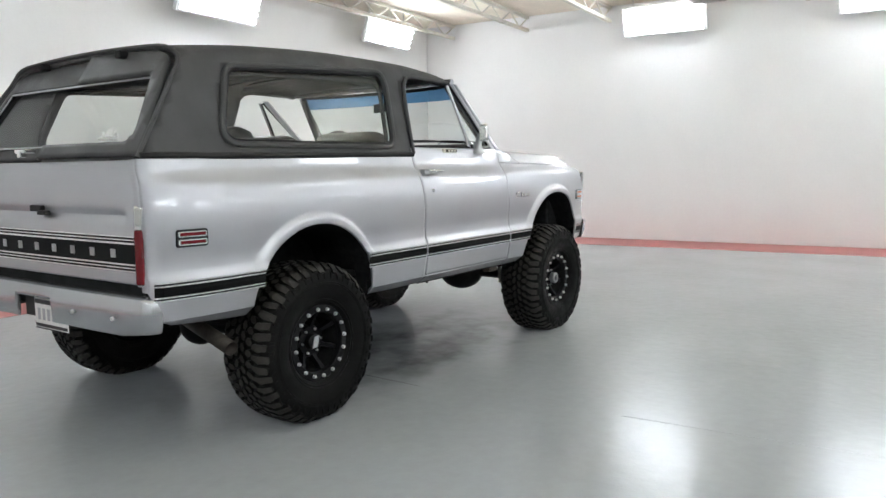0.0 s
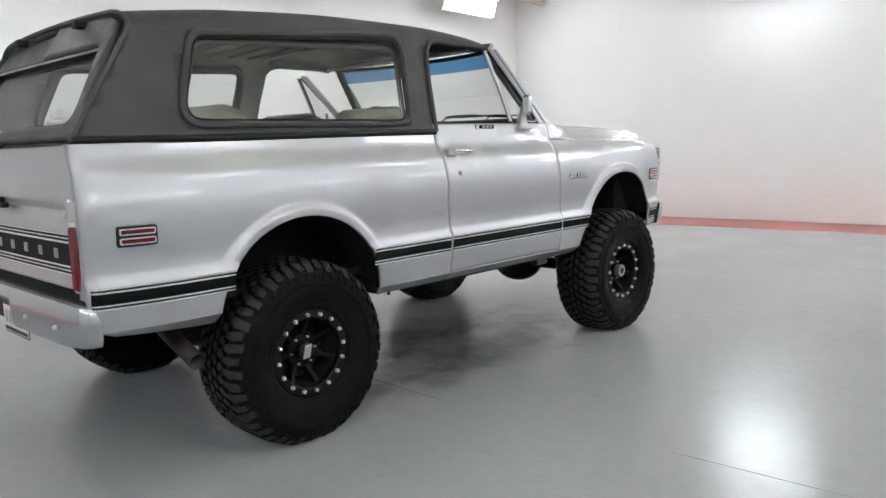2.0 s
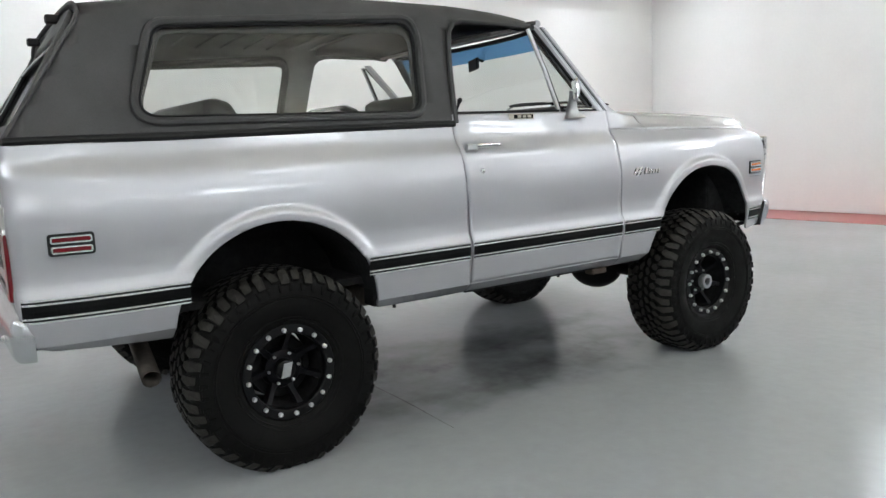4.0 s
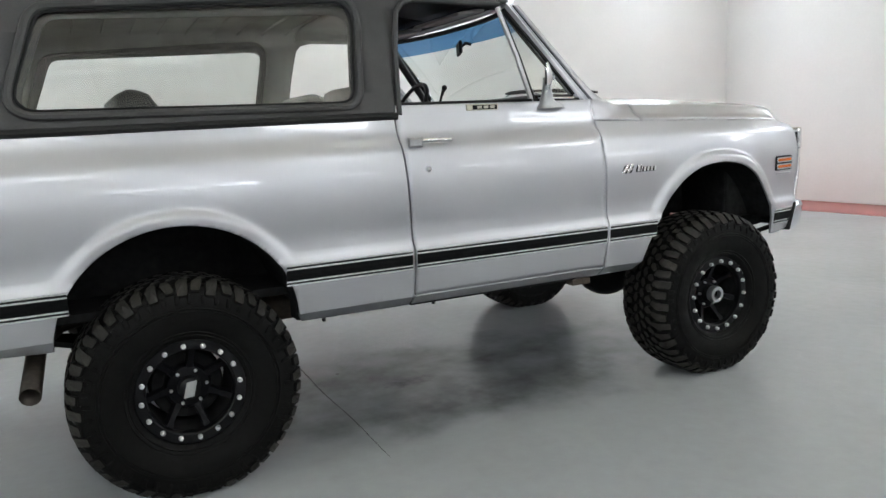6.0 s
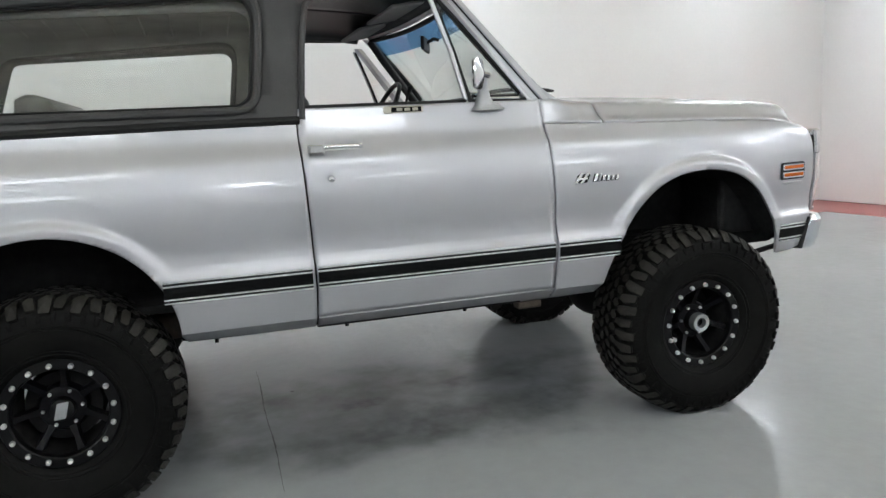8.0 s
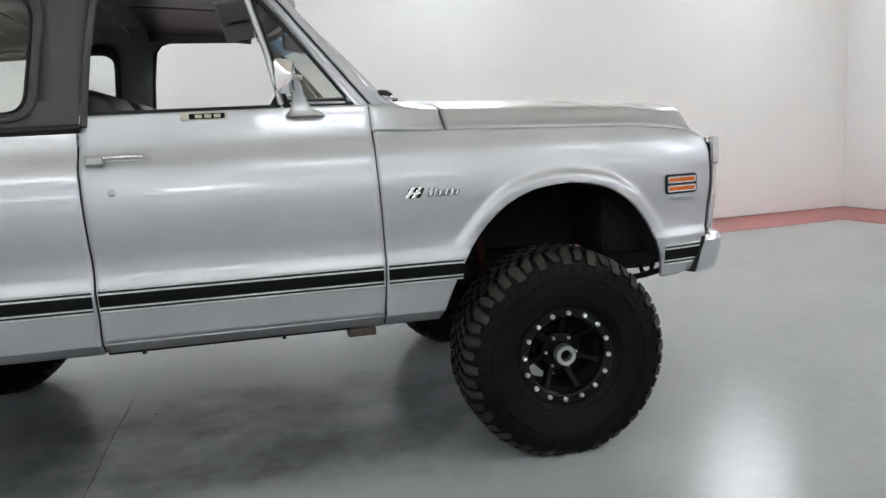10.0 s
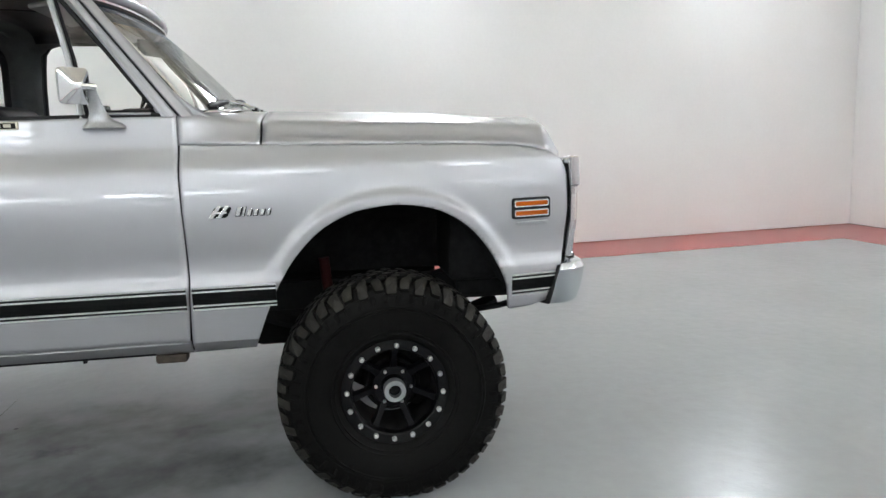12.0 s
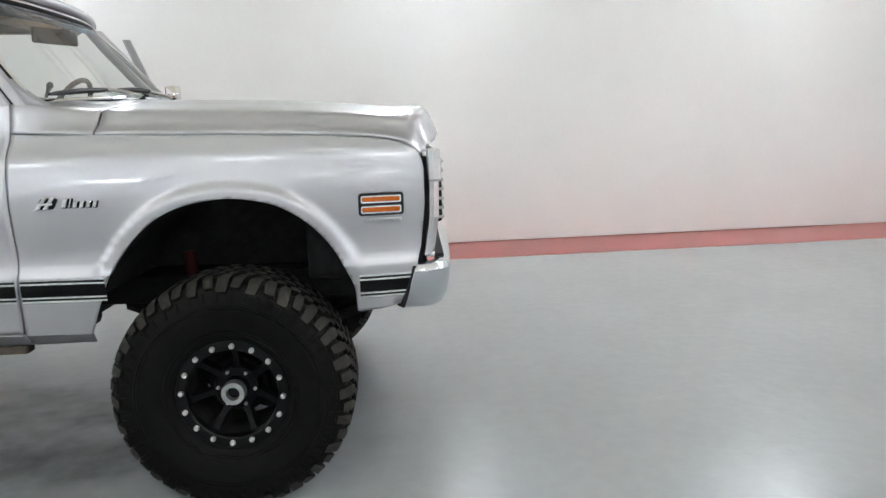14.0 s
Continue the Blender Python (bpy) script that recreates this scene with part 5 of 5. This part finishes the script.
def wheel(x, y, sy, front, spin):
    """A wheel whose centre plane is at y; built facing negative y."""
    m = pose(x, y, HUB_Z, 0, 0, 0 if sy < 0 else 180) @ Matrix.Rotation(radians(spin), 4, "Y")
    if not wheel_tmpl:
        for name, bm, mats in (("wheel", rim_mesh(), [RIM]), ("tyre", tyre_mesh(), [TYRE]), ("tread", tread(), [TYRE, LUGTOP]), ("spokes", spokes_mesh(), [SPOKE]),
                               ("bead_bolt", bolt_mesh(0.0098, 0.015, 0.0), [BOLT]), ("lug_nut", bolt_mesh(0.0065, 0.012, 0.0), [BOLT])):
            me = bpy.data.meshes.new(name)
            bm.to_mesh(me)
            bm.free()
            for k in mats:
                me.materials.append(k)
            for p in me.polygons:
                p.use_smooth = True
            me.set_sharp_from_angle(angle=radians(35))
            wheel_tmpl[name] = me

    def child(name, data, loc=(0, 0, 0), label=""):
        o = new(name, data)
        o.parent = w
        o.matrix_basis = Matrix.Translation(loc)
        if label:
            o["label"] = label
        return o
    w = new("wheel", wheel_tmpl["wheel"])
    w.parent = truck
    w.matrix_basis = m
    w["label"] = "satin black beadlock wheel with silver bolts"
    for name, lab in (("tyre", "large black mud tyre"), ("tread", "chunky worn tread blocks")):
        child(name, wheel_tmpl[name], label=lab).matrix_basis = Matrix.Translation((0, -0.016 if front else -0.008, 0 if front else -0.003)) @ Matrix.Rotation(radians(-spin), 4, "Y") @ Matrix.Scale(1.0 if front else 0.990, 4)
    child("spokes", wheel_tmpl["spokes"], label="charcoal spokes").matrix_basis = Matrix.Rotation(radians(0 if front else 12.5), 4, "Y")
    part("barrel", lathe([(0.1572, -0.112), (0.1572, 0.0), (0.158, 0.10)], 40), UNDER, w, "black barrel")
    drum = 0.108 if front else 0.134
    part("brake_drum", lathe([(0.0001, -0.030), (drum - 0.006, -0.030), (drum, -0.022), (drum, 0.06)], 32), UNDER, w, "black brake drum")
    b = lathe([(0.0001, 0.012), (0.150, 0.010), (0.153, 0.016), (0.150, 0.030)], 48)
    for v in b.verts:
        if front and v.co.z < -0.055:
            v.co.z = -0.055 + 0.1 * (v.co.z + 0.055)
    if not front:
        b = lathe([(0.0001, 0.03), (0.136, 0.03), (0.140, 0.04)], 40)
    shield = part("backing_plate", b, UNDER, w, "black brake backing plate")
    shield.matrix_basis = Matrix.Rotation(radians(-spin + (25 if front else 0)), 4, "Y")
    for k in range(16):
        a = 2 * math.pi * k / 16
        child("bead_bolt", wheel_tmpl["bead_bolt"], (0.178 * math.cos(a), -0.140, 0.178 * math.sin(a)))
    for k in range(6):
        a = 2 * math.pi * k / 6
        child("lug_nut", wheel_tmpl["lug_nut"], (0.066 * math.cos(a), -0.071, 0.066 * math.sin(a)))
    if front:
        b = lathe([(0.0001, -0.105), (0.020, -0.105), (0.022, -0.110)], 28)
        part("hub_centre", b, RIM, w, "black hub centre")
        b = lathe([(0.022, -0.110), (0.024, -0.136), (0.040, -0.136), (0.0425, -0.132), (0.0425, -0.10)], 28)
        q = lathe([(0.0425, -0.10), (0.046, -0.095), (0.05, -0.06)], 28)
        part("hub_body", q, RIM, w, "black hub body")
        part("locking_hub", b, ALU, w, "bright locking hub ring")
    else:
        b = lathe([(0.0001, -0.108), (0.034, -0.107), (0.042, -0.100), (0.046, -0.06)], 28)
        part("hub_cap", b, RIM, w, "black hub cap")
        b = box(-0.020, 0.020, -0.112, -0.106, -0.030, 0.030, r=0.003)
        for v in b.verts:
            v.co.x += 0.35 * v.co.z
        part("cap_emblem", b, ALU, w, "plain silver emblem block", smooth=False)
    return w


YF, YR = 0.874, 0.838
wheel(0.0, -YR, -1, False, -4.5)
wheel(WHEELBASE, -YF, -1, True, 3.5)
wheel(0.0, YR, 1, False, 31)
wheel(WHEELBASE, YF, 1, True, 17)


# ---- underside ----
def liner(pts, name, y_in):
    b = bmesh.new()
    rows = [[b.verts.new((x, -(half_width(x, z) - 0.012), z)), b.verts.new((x, -y_in, z))] for x, z in pts]
    for p, q in zip(rows, rows[1:]):
        b.faces.new((p[0], p[1], q[1], q[0]))
    b.faces.new([r[1] for r in rows])
    pair(name, b, UNDER, truck, "black wheel housing", smooth=False, solid=0.006, offset=0)


liner(ARCH_R[2:-2], "rear_wheel_housing", 0.56)
liner(ARCH_F[6:-5], "front_wheel_housing", 0.48)

for sy in (-1, 1):
    b = box(-0.95, 3.34, sy * 0.42 - 0.04, sy * 0.42 + 0.04, 0.62, 0.74, r=0.006)
    part("frame_rail", b, FRAME, truck, "black steel frame rail", smooth=False)
    b = tube([(x, sy * 0.48, 0.50 + 0.10 * ((x) / 0.55) ** 2) for x in np.linspace(-0.62, 0.62, 11)], 0.03, segs=4)
    part("rear_leaf_spring", b, FRAME, truck, "black leaf spring")
    b = tube([(WHEELBASE + x, sy * 0.44, 0.50 + 0.10 * (x / 0.5) ** 2) for x in np.linspace(-0.55, 0.52, 11)], 0.028, segs=4)
    part("front_leaf_spring", b, FRAME, truck, "black leaf spring")
    part("front_shock", tube([(2.41, sy * 0.60, 0.86), (2.44, sy * 0.60, 0.50)], 0.022, segs=12), RED_SHOCK, truck, "red shock absorber")
    part("shock_shaft", tube([(2.44, sy * 0.60, 0.52), (2.452, sy * 0.60, 0.365)], 0.013, segs=10), PALE_STEEL, truck, "pale steel shock shaft")
    ring = [(3.285 + 0.030 * math.cos(a), sy * 0.47, 0.628 + 0.036 * math.sin(a)) for a in np.linspace(0, 2 * math.pi, 21)[:-1]]
    part("tow_shackle", tube(ring, 0.011, closed=True, segs=8), FRAME, truck, "black ring shackle")
    part("rear_shock", tube([(-0.22, sy * 0.50, 0.86), (-0.08, sy * 0.52, 0.42)], 0.026, segs=12), FRAME, truck, "black shock absorber")
    part("bumper_bracket", tube([(2.98, sy * 0.62, 0.60), (3.10, sy * 0.80, 0.66), (3.20, sy * 0.86, 0.70)], 0.014, segs=6), FRAME, truck, "black bumper bracket")
for x in (0.0, WHEELBASE):
    part("axle", tube([(x, -0.74, HUB_Z), (x, 0.74, HUB_Z)], 0.042, segs=14), FRAME, truck, "black axle tube")
    b = bmesh.new()
    bmesh.ops.create_icosphere(b, subdivisions=3, radius=0.14)
    for v in b.verts:
        v.co = Vector((x + v.co.x * 1.0, v.co.y * 0.8, HUB_Z + v.co.z * 0.95)) if x < 1 else Vector((x - 0.03 + v.co.x * 1.15, -0.11 + v.co.y * 1.45, HUB_Z + v.co.z * 1.10))
    part("differential", b, FRAME, truck, "black differential housing")
part("floor_pan", box(-0.93, 1.95, -0.86, 0.86, 0.70, 0.735, r=0.004), UNDER, truck, "black floor pan", smooth=False)
part("firewall", box(1.93, 1.96, -0.86, 0.86, 0.62, 1.40), UNDER, truck, "black firewall", smooth=False)
part("engine_bay", box(1.97, 2.90, -0.40, 0.40, 0.62, 1.20, r=0.02), UNDER, truck, "black engine and bay", smooth=False)
for sy in (-1, 1):
    part("splash_panel", slab(2.93, 3.255, 0.700, 0.85, min(sy * 0.70, sy * 0.76), max(sy * 0.70, sy * 0.76), 0.05), UNDER, truck, "black front splash panel", smooth=False)
part("radiator_support", box(2.90, 3.30, -0.80, 0.80, 0.765, 1.20, r=0.02), UNDER, truck, "black radiator support", smooth=False)
part("inner_body", box(-0.86, 0.88, -0.86, -0.55, 1.02, 1.33, r=0.004), UNDER, truck, "dark inner side panel", smooth=False)
part("inner_body", box(-0.86, 0.88, 0.55, 0.86, 1.02, 1.33, r=0.004), UNDER, truck, "dark inner side panel", smooth=False)
for sy in (-1, 1):
    part("sill_box", box(0.43, 2.10, sy * 0.885 - 0.045, sy * 0.885 + 0.045, 0.602, 0.76, r=0.004), UNDER, truck, "dark inner sill", smooth=False)
    part("rear_sill_box", box(-0.90, -0.45, sy * 0.87 - 0.045, sy * 0.87 + 0.045, 0.66, 0.80, r=0.004), UNDER, truck, "dark inner sill", smooth=False)
    part("door_jamb", box(0.87, 0.95, sy * 0.90 - 0.045, sy * 0.90 + 0.045, 0.62, 1.25), UNDER, truck, "dark door jamb", smooth=False)
    part("hinge_pillar", box(1.90, 1.98, sy * 0.89 - 0.035, sy * 0.89 + 0.035, 0.62, 1.25), UNDER, truck, "dark hinge pillar", smooth=False)
b = box(1.15, 1.85, -0.20, 0.20, 0.50, 0.66, r=0.03)
b = box(1.45, 1.80, -0.32, 0.02, 0.43, 0.60, b, r=0.04)
part("transfer_case", b, FRAME, truck, "dark gearbox and transfer case", smooth=False)
part("oil_pan", box(2.06, 2.56, -0.17, 0.17, 0.385, 0.66, r=0.045), FRAME, truck, "black engine oil pan", smooth=False)
part("crossmember", box(1.62, 1.74, -0.46, 0.46, 0.52, 0.60, r=0.01), RUST, truck, "weathered crossmember", smooth=False)
part("crossmember", box(0.55, 0.63, -0.46, 0.46, 0.60, 0.66, r=0.01), FRAME, truck, "black crossmember", smooth=False)
part("drive_shaft", tube([(0.1, 0.0, HUB_Z + 0.02), (1.3, -0.06, 0.56)], 0.035, segs=12), FRAME, truck, "black drive shaft")
part("fuel_tank", box(-0.85, -0.35, -0.36, 0.36, 0.58, 0.70, r=0.03), FRAME, truck, "black fuel tank", smooth=False)
b = tube([(0.9, -0.50, 0.60), (0.45, -0.50, 0.62), (0.15, -0.50, 0.68), (-0.20, -0.50, 0.68), (-0.42, -0.46, 0.62), (-0.50, -0.56, 0.575), (-0.525, -0.92, 0.478)], 0.036, segs=16, cap=False)
part("exhaust_pipe", b, STEEL, truck, "tarnished steel exhaust pipe", solid=0.003)
part("muffler", tube([(0.15, -0.50, 0.585), (0.85, -0.50, 0.585)], 0.075, segs=16), RUST, truck, "weathered muffler")
for sy in (-1, 1):
    part("sill_channel", box(0.93, 1.80, sy * 0.875 - 0.045, sy * 0.875 + 0.040, 0.586, 0.606, r=0.008), FRAME, truck, "black sill channel", smooth=False)
    part("body_mount", box(1.79, 1.90, sy * 0.88 - 0.03, sy * 0.88 + 0.03, 0.552, 0.585, r=0.008), RUST, truck, "weathered body mount", smooth=False)
for x in (0.55, 1.05, 1.55):
    part("sill_bolt", tube([(x, -0.90, 0.575), (x, -0.90, 0.60)], 0.008, segs=6), FRAME, truck)

# ---- cabin ----
def seat_mesh(x, y, w, back=True, h=1.43):
    b = box(x - 0.25, x + 0.28, y - w / 2, y + w / 2, 0.98, 1.13, r=0.05)
    q = box(-0.08, 0.08, -w / 2, w / 2, 0.0, h - 1.06, r=0.065)
    for v in q.verts:
        v.co.x += -0.28 * v.co.z
        v.co += Vector((x - 0.25, y, 1.06))
    return join(b, q)


for y, w in ((-0.40, 0.56), (0.40, 0.56)):
    part("front_seat", seat_mesh(1.29, y, w, h=1.540), SEAT, truck, "black vinyl bucket seat", angle=60)
part("rear_seat", seat_mesh(0.33, 0.0, 1.05, h=1.545), SEAT, truck, "black vinyl rear bench", angle=60)
b = box(1.68, 1.95, -0.80, 0.80, 1.18, 1.470, r=0.05)
part("dashboard", b, SEAT, truck, "black dashboard", angle=60)
ring = [(1.56 + 0.19 * math.sin(t) * 0.5, 0.40 + 0.19 * math.cos(t), 1.43 + 0.19 * math.sin(t) * 0.86) for t in np.linspace(0, 2 * math.pi, 33)[:-1]]
part("steering_wheel", tube(ring, 0.013, True, 8), RUBBER, truck, "black steering wheel")
part("steering_column", tube([(1.56, 0.40, 1.43), (1.82, 0.40, 1.28)], 0.025, segs=10), RUBBER, truck, "black steering column")
part("gear_lever", tube([(1.55, 0.05, 0.80), (1.575, 0.06, 1.35), (1.615, 0.06, 1.500), (1.630, 0.06, 1.535), (1.638, 0.06, 1.553), (1.645, 0.06, 1.566)], [0.007, 0.007, 0.007, 0.010, 0.017, 0.008], segs=8), RUBBER, truck, "black gear lever")
b = box(-0.012, 0.006, -0.12, 0.12, 1.728, 1.796, r=0.006)
for v in b.verts:
    v.co = Matrix.Rotation(radians(-24), 3, "Z") @ v.co + Vector((1.715, 0.0, 0.0))
part("rear_view_mirror", b, RUBBER, truck, "black rear-view mirror", smooth=False)
part("rear_view_mirror_stem", tube([(1.718, 0.0, 1.770), (1.755, 0.0, 1.792), (1.785, 0.0, 1.785)], 0.009, segs=6), RUBBER, truck, "mirror stem")
for sy in (-1, 1):
    b = box(-0.075, 0.075, -0.25, 0.25, -0.009, 0.009, r=0.008)
    for v in b.verts:
        v.co = Matrix.Rotation(radians(-9), 3, "Y") @ v.co + Vector((1.462, sy * 0.35, 1.866))
    part("sun_visor", b, VISOR, truck, "grey sun visor", smooth=False)
b = None
for x in np.arange(-0.5, 1.0, 0.14):
    b = tube([(x, y, 1.898 + 0.02 * (1 - (y / 0.6) ** 2)) for y in np.linspace(-0.6, 0.6, 7)], 0.006, segs=4, bm=b)
part("headliner_ribs", b, LINER, truck, "ribs of the grey headliner")

# ceiling joists
def joist(v, z_low):
    b = box(U0, U1, -0.03, 0.03, z_low, z_low + 0.05)
    b = box(U0, U1, -0.03, 0.03, CEIL - 0.05, CEIL, b)
    n = 26
    for k in range(n):
        ua, ub = U0 + (U1 - U0) * k / n, U0 + (U1 - U0) * (k + 1) / n
        um = (ua + ub) / 2
        b = tube([(ua, 0, CEIL - 0.03), (um, 0, z_low + 0.03)], 0.014, segs=5, bm=b)
        b = tube([(um, 0, z_low + 0.03), (ub, 0, CEIL - 0.03)], 0.014, segs=5, bm=b)
    ob = part("ceiling_joist", b, JOIST, smooth=False)
    ob.matrix_world = ROOM @ Matrix.Translation((0, v, 0))
    return tagged(ob, "cream painted open-web steel ceiling joist", "joist", group="ceiling joists", kind="structure")


for v in (3.72, 2.2, 0.68, -0.84, -2.36, -3.88, -5.40, -6.92, -8.44):
    joist(v, CEIL - 0.27)
